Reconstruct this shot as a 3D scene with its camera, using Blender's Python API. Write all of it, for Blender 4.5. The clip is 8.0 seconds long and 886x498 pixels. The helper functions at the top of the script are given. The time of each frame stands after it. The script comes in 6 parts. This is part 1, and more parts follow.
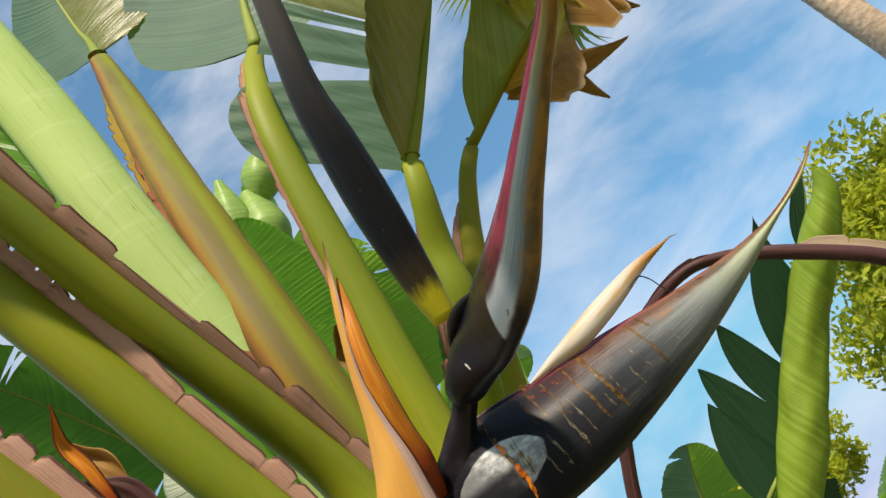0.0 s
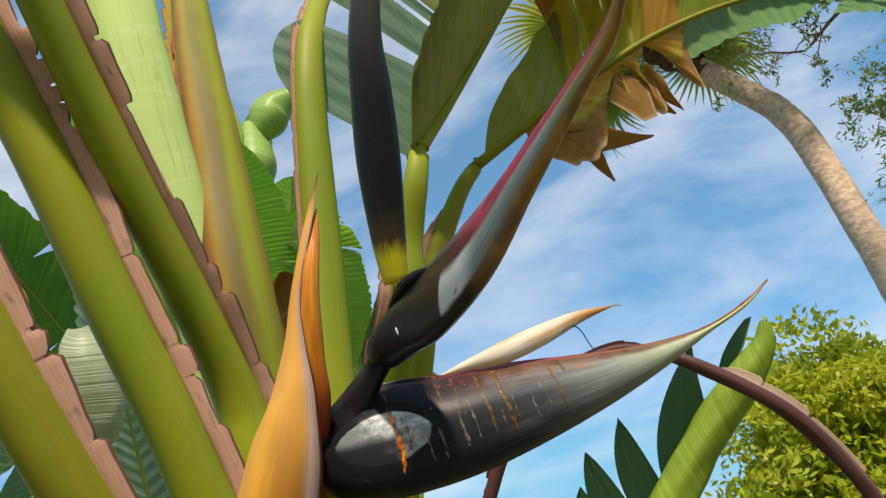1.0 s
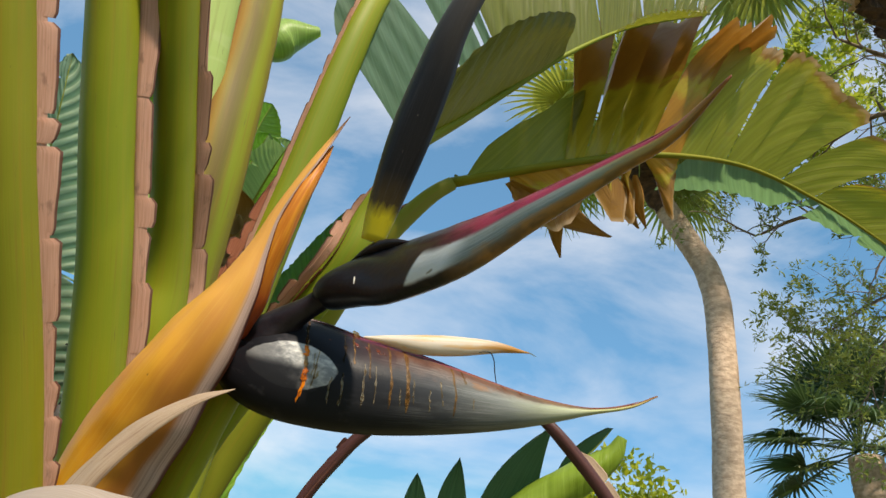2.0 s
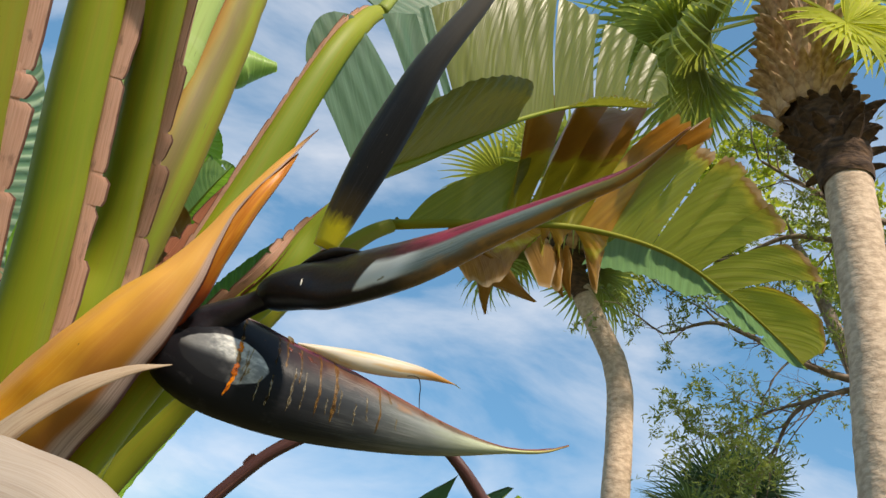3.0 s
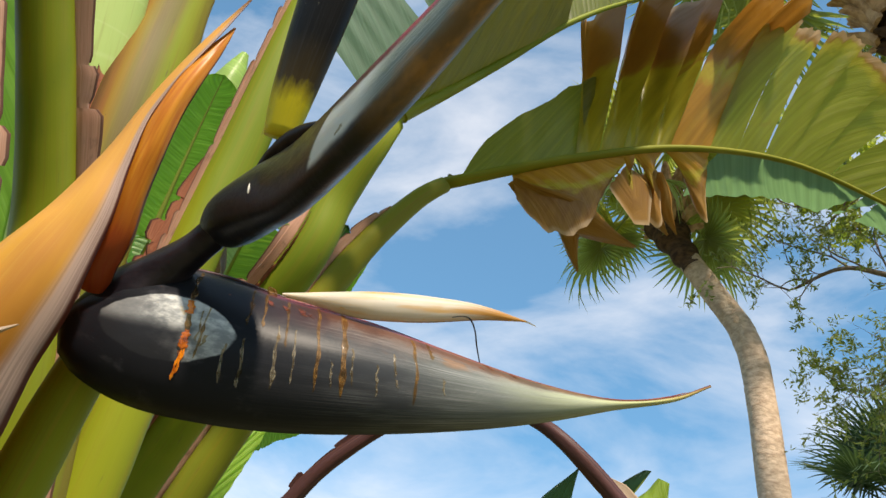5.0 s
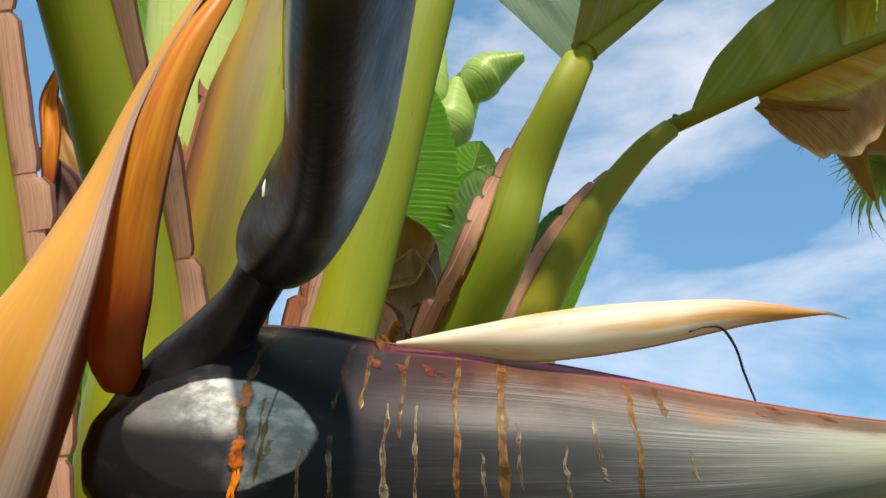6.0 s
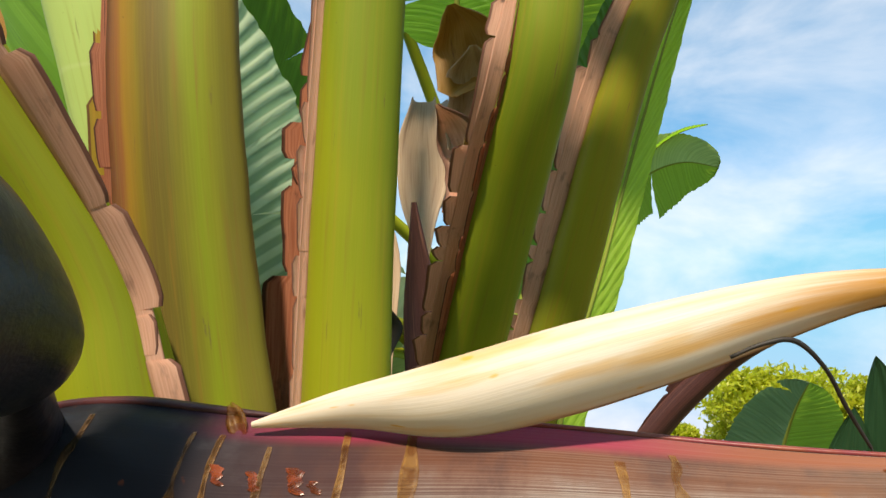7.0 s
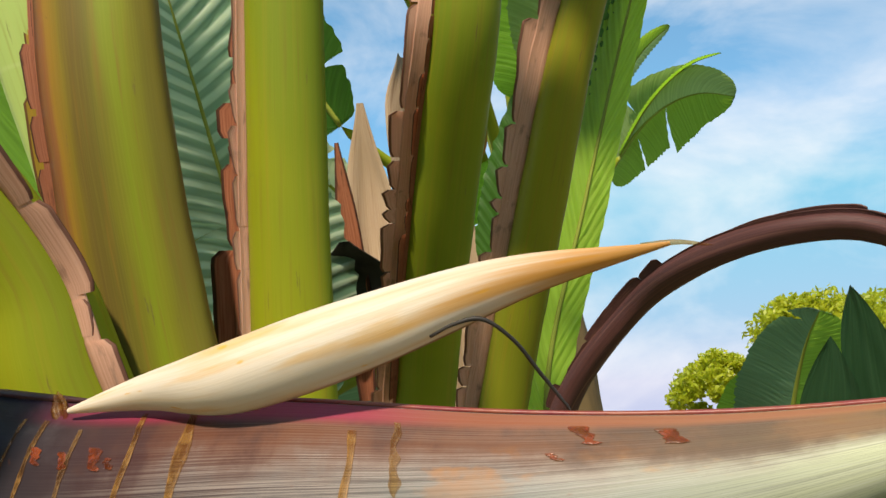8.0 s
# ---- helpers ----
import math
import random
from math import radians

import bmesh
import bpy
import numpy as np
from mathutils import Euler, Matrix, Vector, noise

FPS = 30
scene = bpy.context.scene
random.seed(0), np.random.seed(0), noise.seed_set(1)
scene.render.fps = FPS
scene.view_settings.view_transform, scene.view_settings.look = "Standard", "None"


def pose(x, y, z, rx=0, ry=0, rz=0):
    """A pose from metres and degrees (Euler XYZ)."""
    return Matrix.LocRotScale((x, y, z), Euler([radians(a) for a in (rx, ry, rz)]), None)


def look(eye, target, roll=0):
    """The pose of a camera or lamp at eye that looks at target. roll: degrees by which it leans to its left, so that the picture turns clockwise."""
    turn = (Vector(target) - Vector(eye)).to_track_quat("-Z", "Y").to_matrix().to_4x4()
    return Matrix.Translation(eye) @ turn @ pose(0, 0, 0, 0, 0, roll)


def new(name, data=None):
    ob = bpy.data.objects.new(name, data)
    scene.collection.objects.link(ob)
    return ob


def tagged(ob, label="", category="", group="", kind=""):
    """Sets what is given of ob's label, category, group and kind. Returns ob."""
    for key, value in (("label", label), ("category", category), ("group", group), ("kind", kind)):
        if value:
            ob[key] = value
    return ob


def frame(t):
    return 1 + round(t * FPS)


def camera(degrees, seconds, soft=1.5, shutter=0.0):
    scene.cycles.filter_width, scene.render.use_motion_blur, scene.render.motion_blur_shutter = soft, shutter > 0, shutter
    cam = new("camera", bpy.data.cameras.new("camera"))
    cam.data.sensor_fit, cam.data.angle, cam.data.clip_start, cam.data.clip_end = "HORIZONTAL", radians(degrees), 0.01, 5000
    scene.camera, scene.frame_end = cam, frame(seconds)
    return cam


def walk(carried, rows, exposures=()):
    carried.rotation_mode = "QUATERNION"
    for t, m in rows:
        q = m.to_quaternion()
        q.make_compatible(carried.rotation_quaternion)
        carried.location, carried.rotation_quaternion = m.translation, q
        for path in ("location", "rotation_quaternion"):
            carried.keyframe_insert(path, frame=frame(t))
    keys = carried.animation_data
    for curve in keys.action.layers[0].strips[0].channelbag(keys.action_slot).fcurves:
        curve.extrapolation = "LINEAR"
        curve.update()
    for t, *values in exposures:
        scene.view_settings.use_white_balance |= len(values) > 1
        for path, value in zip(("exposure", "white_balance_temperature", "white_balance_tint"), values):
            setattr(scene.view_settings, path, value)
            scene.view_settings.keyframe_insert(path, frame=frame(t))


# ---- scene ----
cam = camera(57.5, 8.0)
PATH = [
    (0, (0.0240, 0.0150, 1.7018), (-0.6270, 1.5957, 2.7399), -37.35),
    (0.5, (0.0030, 0.0066, 1.6702), (-0.5761, 1.6016, 2.7288), -26.70),
    (1, (0.0110, -0.0143, 1.6549), (-0.5340, 1.6001, 2.7021), -14.81),
    (1.5, (-0.0220, -0.0468, 1.6288), (-0.5090, 1.5951, 2.6618), -1.66),
    (2, (-0.0300, -0.0689, 1.6082), (-0.3660, 1.5895, 2.6743), 9.36),
    (2.2, (-0.0360, -0.0836, 1.5979), (-0.3170, 1.5608, 2.7012), 11.69),
    (3.5, (-0.0480, -0.0560, 1.5495), (-0.1690, 1.4970, 2.8039), 13.67),
    (4, (-0.0440, -0.0511, 1.5573), (-0.1782, 1.5145, 2.7945), 11.24),
    (4.2, (-0.0440, -0.0491, 1.5637), (-0.1890, 1.5307, 2.7817), 10.50),
    (5.3, (-0.0120, 0.2818, 1.6967), (-0.5889, 1.7724, 2.8989), 9.93),
    (5.5, (-0.0230, 0.3132, 1.7297), (-0.7328, 1.7673, 2.9052), 10.77),
    (6, (-0.0430, 0.3640, 1.7880), (-1.0279, 1.7161, 2.8844), 10.03),
    (6.5, (-0.0440, 0.4211, 1.8523), (-1.2542, 1.7956, 2.6559), 6.24),
    (7, (-0.0480, 0.4782, 1.9226), (-1.3918, 1.8612, 2.4533), 2.16),
    (7.5, (-0.0060, 0.5047, 1.9276), (-1.4123, 1.8637, 2.3466), -0.69),
    (8, (0.0220, 0.5135, 1.9299), (-1.4156, 1.8455, 2.3286), -0.87),
]
walk(cam, [(t, look(eye, target, roll)) for t, eye, target, roll in PATH], [(0.0, 0.30, 7150, 14), (4.2, 0.36, 7150, 14), (6.0, 0.54, 7250, 15), (7.0, 0.54, 7550, 14), (8.0, 0.39, 7500, 14)])

# ---------- light ----------
world = bpy.data.worlds.new("world")
scene.world = world
world.use_nodes = True
SUN_EL, SUN_AZ = radians(45), radians(150)   # azimuth clockwise from +y


def build_world():
    nt = world.node_tree
    nt.nodes.clear()
    out = nt.nodes.new("ShaderNodeOutputWorld")
    bg = nt.nodes.new("ShaderNodeBackground")
    sky = nt.nodes.new("ShaderNodeTexSky")
    sky.sky_type, sky.sun_disc = "NISHITA", False
    sky.sun_elevation, sky.sun_rotation = SUN_EL, SUN_AZ
    sky.altitude = 1200.0
    sky.air_density, sky.dust_density, sky.ozone_density = 1.0, 0.2, 2.0
    co = nt.nodes.new("ShaderNodeTexCoord")
    mp = nt.nodes.new("ShaderNodeMapping")
    mp.inputs["Scale"].default_value = (1.5, 3.2, 4.2)
    mp.inputs["Rotation"].default_value = (0.3, 0.9, 0.5)
    nt.links.new(co.outputs["Generated"], mp.inputs["Vector"])
    n1 = nt.nodes.new("ShaderNodeTexNoise")
    n1.inputs["Scale"].default_value, n1.inputs["Detail"].default_value = 1.7, 8.0
    n1.inputs["Roughness"].default_value, n1.inputs["Distortion"].default_value = 0.56, 0.35
    nt.links.new(mp.outputs[0], n1.inputs["Vector"])
    ramp = nt.nodes.new("ShaderNodeValToRGB")
    ramp.color_ramp.elements[0].position, ramp.color_ramp.elements[1].position = 0.42, 0.85
    ramp.color_ramp.elements[0].color, ramp.color_ramp.elements[1].color = (0.04, 0.04, 0.04, 1), (0.9, 0.9, 0.9, 1)
    nt.links.new(n1.outputs["Fac"], ramp.inputs[0])
    mix = nt.nodes.new("ShaderNodeMix")
    mix.data_type = "RGBA"
    nt.links.new(ramp.outputs[0], mix.inputs["Factor"])
    tint = nt.nodes.new("ShaderNodeMix")
    tint.data_type, tint.blend_type = "RGBA", "MULTIPLY"
    tint.inputs["Factor"].default_value = 1.0
    tint.inputs[7].default_value = (0.68, 1.56, 1.95, 1)
    soft = nt.nodes.new("ShaderNodeGamma")
    soft.inputs["Gamma"].default_value = 0.7
    nt.links.new(sky.outputs[0], soft.inputs["Color"])
    nt.links.new(soft.outputs[0], tint.inputs[6])
    limit = nt.nodes.new("ShaderNodeMix")
    limit.data_type, limit.blend_type = "RGBA", "DARKEN"
    limit.inputs["Factor"].default_value = 1.0
    limit.inputs[7].default_value = (3.0, 3.65, 5.5, 1)
    nt.links.new(tint.outputs[2], limit.inputs[6])
    nt.links.new(limit.outputs[2], mix.inputs[6])
    mix.inputs[7].default_value = (6.2, 6.5, 6.9, 1)
    nt.links.new(mix.outputs[2], bg.inputs["Color"])
    bg.inputs["Strength"].default_value = 0.135
    nt.links.new(bg.outputs[0], out.inputs[0])


build_world()
sun_lamp = new("sun", bpy.data.lights.new("sun", "SUN"))
sun_lamp.data.energy, sun_lamp.data.angle, sun_lamp.data.color = 4.8, radians(3.0), (1.0, 0.92, 0.79)
sun_dir = Vector((math.sin(SUN_AZ) * math.cos(SUN_EL), math.cos(SUN_AZ) * math.cos(SUN_EL), math.sin(SUN_EL)))
sun_lamp.rotation_euler = sun_dir.to_track_quat("Z", "Y").to_euler()

# ---------- materials ----------


class Nodes:
    """A small hand for node trees."""

    def __init__(self, name):
        self.m = bpy.data.materials.new(name)
        self.m.use_nodes = True
        self.t = self.m.node_tree
        self.t.nodes.clear()
        self.out = self.t.nodes.new("ShaderNodeOutputMaterial")

    def add(self, kind, **inputs):
        n = self.t.nodes.new(kind)
        for k, v in inputs.items():
            self.put(n.inputs[k.replace("_", " ")], v)
        return n

    def put(self, socket, v):
        if isinstance(v, bpy.types.NodeSocket):
            self.t.links.new(v, socket)
        elif isinstance(v, tuple) and len(v) == 3 and socket.type == "RGBA":
            socket.default_value = (*v, 1)
        else:
            socket.default_value = v

    def math(self, op, a, b=0.0, c=0.0, clamp=False):
        n = self.t.nodes.new("ShaderNodeMath")
        n.operation, n.use_clamp = op, clamp
        for s, v in zip(n.inputs, (a, b, c)):
            self.put(s, v)
        return n.outputs[0]

    def step(self, v, lo, hi, a=0.0, b=1.0):
        n = self.t.nodes.new("ShaderNodeMapRange")
        n.interpolation_type = "SMOOTHSTEP"
        for k, q in (("Value", v), ("From Min", lo), ("From Max", hi), ("To Min", a), ("To Max", b)):
            self.put(n.inputs[k], q)
        return n.outputs[0]

    def mix(self, f, a, b, blend="MIX"):
        n = self.t.nodes.new("ShaderNodeMix")
        n.data_type, n.blend_type = "RGBA", blend
        self.put(n.inputs["Factor"], f)
        self.put(n.inputs[6], a)
        self.put(n.inputs[7], b)
        return n.outputs[2]

    def ramp(self, f, stops):
        n = self.t.nodes.new("ShaderNodeValToRGB")
        e = n.color_ramp.elements
        while len(e) < len(stops):
            e.new(0.5)
        for el, (p, c) in zip(e, stops):
            el.position, el.color = p, (*c, 1)
        self.put(n.inputs[0], f)
        return n.outputs[0]

    def noise(self, vec, scale, detail=4.0, rough=0.55, distortion=0.0):
        n = self.add("ShaderNodeTexNoise", Vector=vec, Scale=scale, Detail=detail, Roughness=rough, Distortion=distortion)
        return n.outputs["Fac"]

    def uv(self):
        n = self.t.nodes.new("ShaderNodeUVMap")
        s = self.t.nodes.new("ShaderNodeSeparateXYZ")
        self.t.links.new(n.outputs[0], s.inputs[0])
        return n.outputs[0], s.outputs[0], s.outputs[1]

    def scaled(self, vec, sx, sy, sz=1.0):
        n = self.add("ShaderNodeMapping", Vector=vec, Scale=(sx, sy, sz))
        return n.outputs[0]

    def obj(self):
        return self.t.nodes.new("ShaderNodeTexCoord").outputs["Object"]

    def bump(self, h, strength=0.3, dist=0.002):
        return self.add("ShaderNodeBump", Height=h, Strength=strength, Distance=dist).outputs[0]

    def surface(self, colour, rough=0.5, normal=None, spec=0.5, translucent=None, amount=0.4, coat=0.0, sss=0.0):
        b = self.add("ShaderNodeBsdfPrincipled", Base_Color=colour, Roughness=rough)
        b.inputs["Specular IOR Level"].default_value = spec
        b.inputs["Coat Weight"].default_value = coat
        b.inputs["Coat Roughness"].default_value = 0.15
        if sss:
            b.inputs["Subsurface Weight"].default_value = sss
            b.inputs["Subsurface Radius"].default_value = (0.004, 0.004, 0.002)
        if normal is not None:
            self.put(b.inputs["Normal"], normal)
        shader = b.outputs[0]
        if translucent is not None:
            tr = self.add("ShaderNodeBsdfTranslucent", Color=translucent)
            if normal is not None:
                self.put(tr.inputs["Normal"], normal)
            mx = self.add("ShaderNodeMixShader", Fac=amount)
            self.t.links.new(shader, mx.inputs[1])
            self.t.links.new(tr.outputs[0], mx.inputs[2])
            shader = mx.outputs[0]
        self.t.links.new(shader, self.out.inputs[0])
        return self.m


def stalk_finish(n, c, vec, ob, streaks=1.0, veins=0.0):
    """Fine lengthwise fibres, dark nicks and grey-brown scars over a stalk's colour."""
    fine = n.noise(n.scaled(vec, 6.0, 110.0), 2.0, 2.0)
    c = n.mix(n.math("MULTIPLY", n.step(fine, 0.4, 0.7), 0.06), c, (0.42, 0.38, 0.06))
    run = n.noise(n.scaled(vec, 5.0, 34.0), 1.6, 3.0)
    c = n.mix(n.step(run, 0.52, 0.80, 0.0, 0.45 * streaks), c, (0.20, 0.12, 0.02))
    speck = n.noise(n.scaled(vec, 90.0, 24.0), 2.5, 2.0)
    c = n.mix(n.step(speck, 0.75, 0.79, 0.0, 0.6), c, (0.06, 0.035, 0.015))
    scar = n.noise(n.scaled(vec, 9.0, 16.0), 2.0, 5.0, 0.65)
    c = n.mix(n.step(scar, 0.65, 0.74, 0.0, 0.65), c, (0.10, 0.060, 0.035))
    h = fine
    if veins:
        w = n.noise(n.scaled(vec, 9.0, 0.4), 2.0, 1.0)
        c = n.mix(n.math("MULTIPLY", n.step(n.math("ABSOLUTE", n.math("SUBTRACT", w, 0.5)), 0.03, 0.0), veins), c, (0.75, 0.82, 0.50))
    gloss = n.noise(n.scaled(ob, 6, 6, 1.6), 1.3, 3.0)
    return n.surface(c, n.step(gloss, 0.3, 0.7, 0.44, 0.62), n.bump(h, 0.10, 0.001), 0.22)


def stalk_material(name, light, dark, tan=(0.30, 0.20, 0.03), tan_amount=0.5, veins=0.0):
    n = Nodes(name)
    vec, u, v = n.uv()
    ob = n.obj()
    streak = n.noise(n.scaled(vec, 1.2, 14.0), 2.0, 3.0)
    patch = n.noise(n.scaled(ob, 6, 6, 1.6), 1.3, 3.0)
    c = n.mix(n.step(patch, 0.35, 0.65), light, dark)
    c = n.mix(n.math("MULTIPLY", n.step(streak, 0.48, 0.72), tan_amount), c, tan)
    return stalk_finish(n, c, vec, ob, 1.0 - veins, veins)


def banded_stalk_material():
    """Broad flat stalk: rust-brown at the left edge, an orange channel, brown and yellow-green bands lengthwise."""
    n = Nodes("stalk_banded")
    vec, u, v = n.uv()
    ob = n.obj()
    wav = n.noise(n.scaled(vec, 2.2, 6.0), 2.0, 4.0)
    vv = n.math("ADD", v, n.math("MULTIPLY", n.math("SUBTRACT", wav, 0.5), 0.10))
    c = n.ramp(vv, [(0.0, (0.15, 0.10, 0.025)), (0.07, (0.20, 0.16, 0.022)), (0.11, (0.16, 0.14, 0.016)), (0.15, (0.18, 0.19, 0.012)), (0.19, (0.17, 0.215, 0.011)), (0.225, (0.15, 0.145, 0.014)), (0.25, (0.12, 0.105, 0.016)), (0.295, (0.12, 0.085, 0.018)),
                    (0.325, (0.165, 0.125, 0.014)), (0.365, (0.25, 0.14, 0.014)), (0.39, (0.22, 0.080, 0.02)), (0.44, (0.11, 0.040, 0.02)), (0.55, (0.22, 0.21, 0.016)), (1.0, (0.20, 0.16, 0.018))])
    big = n.noise(n.scaled(ob, 8, 8, 2.0), 1.4, 3.0)
    c = n.mix(n.step(big, 0.42, 0.66, 0, 0.35), c, (0.22, 0.25, 0.012))
    return stalk_finish(n, c, vec, ob, 1.7)


def margin_material(name, base, dark, edge, stain=0.5):
    """Papery dry strip: smooth lengthwise grain, a thin dark rim and a few stains."""
    n = Nodes(name)
    vec, u, v = n.uv()
    g = n.noise(n.scaled(vec, 2.5, 9.0), 2.0, 4.0, 0.5)
    c = n.mix(n.step(g, 0.30, 0.72), base, dark)
    h = n.noise(n.scaled(vec, 5.0, 1.2), 2.0, 4.0)
    c = n.mix(n.step(h, 0.56, 0.72, 0, stain), c, edge)
    c = n.mix(n.step(v, 0.89, 0.93, 0, 0.85), c, edge)
    c = n.mix(n.step(v, 0.12, 0.02, 0, 0.8), c, edge)
    return n.surface(c, 0.6, n.bump(g, 0.25, 0.001), 0.3, c, 0.4)


def leaf_material(name, top, vein, glow, amount=0.42, ribs=90.0, dry=0.0, gloss=0.38, relief=0.5, bars=0.0):
    n = Nodes(name)
    vec, u, v = n.uv()
    av = n.math("ABSOLUTE", v)
    slant = n.math("ADD", u, n.math("MULTIPLY", av, -0.10))
    wav = n.noise(n.scaled(n.add("ShaderNodeCombineXYZ", X=slant, Y=n.math("MULTIPLY", av, 0.03)).outputs[0], ribs, 1.0), 1.0, 3.0, 0.6)
    wide = n.noise(n.scaled(n.add("ShaderNodeCombineXYZ", X=slant, Y=n.math("MULTIPLY", av, 0.05)).outputs[0], ribs * 0.25, 1.0), 1.0, 2.0)
    if bars:
        wav = n.math("ADD", n.math("MULTIPLY", n.math("SINE", n.math("ADD", n.math("MULTIPLY", slant, bars), n.math("MULTIPLY", wav, 3.0))), 0.32), 0.5)
    blot = n.noise(n.obj(), 7.0, 4.0)
    c = n.mix(n.step(wav, 0.35, 0.68), top, vein)
    c = n.mix(n.step(blot, 0.40, 0.70, 0.0, 0.45), c, tuple(x * 0.62 for x in top))
    g = n.mix(n.step(wav, 0.35, 0.68), glow, tuple(min(1, x * 1.35) for x in glow))
    if dry:
        d = n.noise(n.scaled(vec, 10.0, 2.2), 1.6, 5.0, 0.65)
        edge = n.step(n.math("ADD", n.math("MULTIPLY", d, 0.55), av), 1.30 - dry, 1.42 - dry)
        spots = n.step(n.noise(n.scaled(vec, 16.0, 5.0), 1.5, 3.0), 0.66, 0.72)
        brown = n.mix(n.noise(n.scaled(vec, 60.0, 3.0), 1.5, 3.0), (0.12, 0.045, 0.010), (0.50, 0.27, 0.055))
        brown = n.mix(n.step(n.math("ADD", av, n.math("MULTIPLY", d, 0.16)), 1.00, 1.06), brown, (0.52, 0.36, 0.20))
        f = n.math("MAXIMUM", edge, n.math("MULTIPLY", spots, dry))
        ring = n.math("MULTIPLY", n.step(n.math("ADD", n.math("MULTIPLY", d, 0.55), av), 1.16 - dry, 1.30 - dry), 0.8)
        c = n.mix(ring, c, (0.42, 0.36, 0.03))
        g = n.mix(ring, g, (0.55, 0.42, 0.03))
        c = n.mix(f, c, brown)
        g = n.mix(f, g, (0.42, 0.17, 0.02))
    hgt = n.math("ADD", wav, n.math("MULTIPLY", wide, 1.6))
    return n.surface(c, gloss, n.bump(hgt, relief, 0.004), 0.45, g, amount)


def dry_material(name, a, b, streaks=(0.45, 0.22, 0.05), amount=0.25):
    n = Nodes(name)
    vec, u, v = n.uv()
    g = n.noise(n.scaled(vec, 2.0, 40.0), 2.0, 4.0)
    c = n.mix(n.step(g, 0.3, 0.7), a, b)
    s = n.noise(n.scaled(vec, 1.2, 7.0), 2.2, 3.0)
    c = n.mix(n.step(s, 0.55, 0.72, 0, 0.75), c, streaks)
    return n.surface(c, 0.55, n.bump(g, 0.3, 0.001), 0.35, c, amount)


def spathe_material():
    """Boat-shaped bract: near-black base, waxy slate flank, pale green far end, rust-stained upper margin."""
    n = Nodes("lower_spathe_skin")
    vec, u, v = n.uv()
    av = n.math("ABSOLUTE", v)
    warp = n.noise(n.scaled(vec, 3.0, 2.0), 2.0, 4.0)
    uu = n.math("ADD", u, n.math("MULTIPLY", n.math("SUBTRACT", warp, 0.5), 0.10))
    uu = n.math("ADD", uu, n.math("MULTIPLY", n.math("SUBTRACT", 0.55, av), -0.10))
    c = n.ramp(uu, [(0.0, (0.010, 0.010, 0.013)), (0.29, (0.016, 0.018, 0.022)), (0.41, (0.040, 0.045, 0.050)), (0.56, (0.15, 0.17, 0.155)),
                    (0.72, (0.40, 0.44, 0.28)), (0.86, (0.46, 0.48, 0.19)), (0.95, (0.42, 0.30, 0.06)), (1.0, (0.20, 0.06, 0.02))])
    # waxy bloom in fine lengthwise lines
    line = n.noise(n.scaled(vec, 3.0, 150.0), 1.6, 3.0, 0.6)
    broad = n.noise(n.scaled(vec, 4.0, 5.0), 1.6, 4.0)
    bloom = n.math("MULTIPLY", n.step(line, 0.42, 0.66), n.step(broad, 0.35, 0.62))
    bloom = n.math("MULTIPLY", bloom, n.step(u, 0.26, 0.52))
    c = n.mix(n.math("MULTIPLY", bloom, 0.48), c, (0.44, 0.45, 0.45))
    dark_line = n.noise(n.scaled(vec, 5.0, 190.0), 1.3, 3.0, 0.6)
    c = n.mix(n.math("MULTIPLY", n.step(dark_line, 0.50, 0.66, 0, 0.55), n.step(u, 0.20, 0.32)), c, (0.045, 0.042, 0.045))
    # Mottled sheen on the near-black base, put into the colour.
    sheen = n.noise(n.scaled(vec, 9.0, 3.0), 1.5, 6.0, 0.7)
    c = n.mix(n.math("MULTIPLY", n.step(sheen, 0.52, 0.70, 0, 0.6), n.step(u, 0.34, 0.22)), c, (0.055, 0.055, 0.06))
    # pale oval near the base, crisp above, fading below, greyer towards the foot
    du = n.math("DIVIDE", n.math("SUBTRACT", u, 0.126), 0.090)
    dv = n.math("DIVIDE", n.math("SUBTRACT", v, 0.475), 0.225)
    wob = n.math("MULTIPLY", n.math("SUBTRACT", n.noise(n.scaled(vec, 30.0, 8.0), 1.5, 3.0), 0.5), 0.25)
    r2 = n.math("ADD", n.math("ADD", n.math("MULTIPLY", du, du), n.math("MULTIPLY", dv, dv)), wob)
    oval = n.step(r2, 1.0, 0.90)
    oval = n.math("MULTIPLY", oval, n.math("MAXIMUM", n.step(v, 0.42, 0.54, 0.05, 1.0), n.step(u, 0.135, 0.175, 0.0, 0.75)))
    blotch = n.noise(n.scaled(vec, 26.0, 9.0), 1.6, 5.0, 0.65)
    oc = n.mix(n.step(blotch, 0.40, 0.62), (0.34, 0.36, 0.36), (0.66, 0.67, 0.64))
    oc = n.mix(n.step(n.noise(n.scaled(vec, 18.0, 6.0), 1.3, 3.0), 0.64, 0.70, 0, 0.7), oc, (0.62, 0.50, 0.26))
    foot_grey = n.math("ADD", u, n.math("ADD", n.math("MULTIPLY", n.math("SUBTRACT", v, 0.5), 0.16), n.math("MULTIPLY", n.math("SUBTRACT", blotch, 0.5), 0.10)))
    oc = n.mix(n.step(foot_grey, 0.165, 0.09), oc, n.mix(blotch, (0.10, 0.105, 0.11), (0.30, 0.31, 0.31)))
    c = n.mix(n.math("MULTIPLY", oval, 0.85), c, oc)
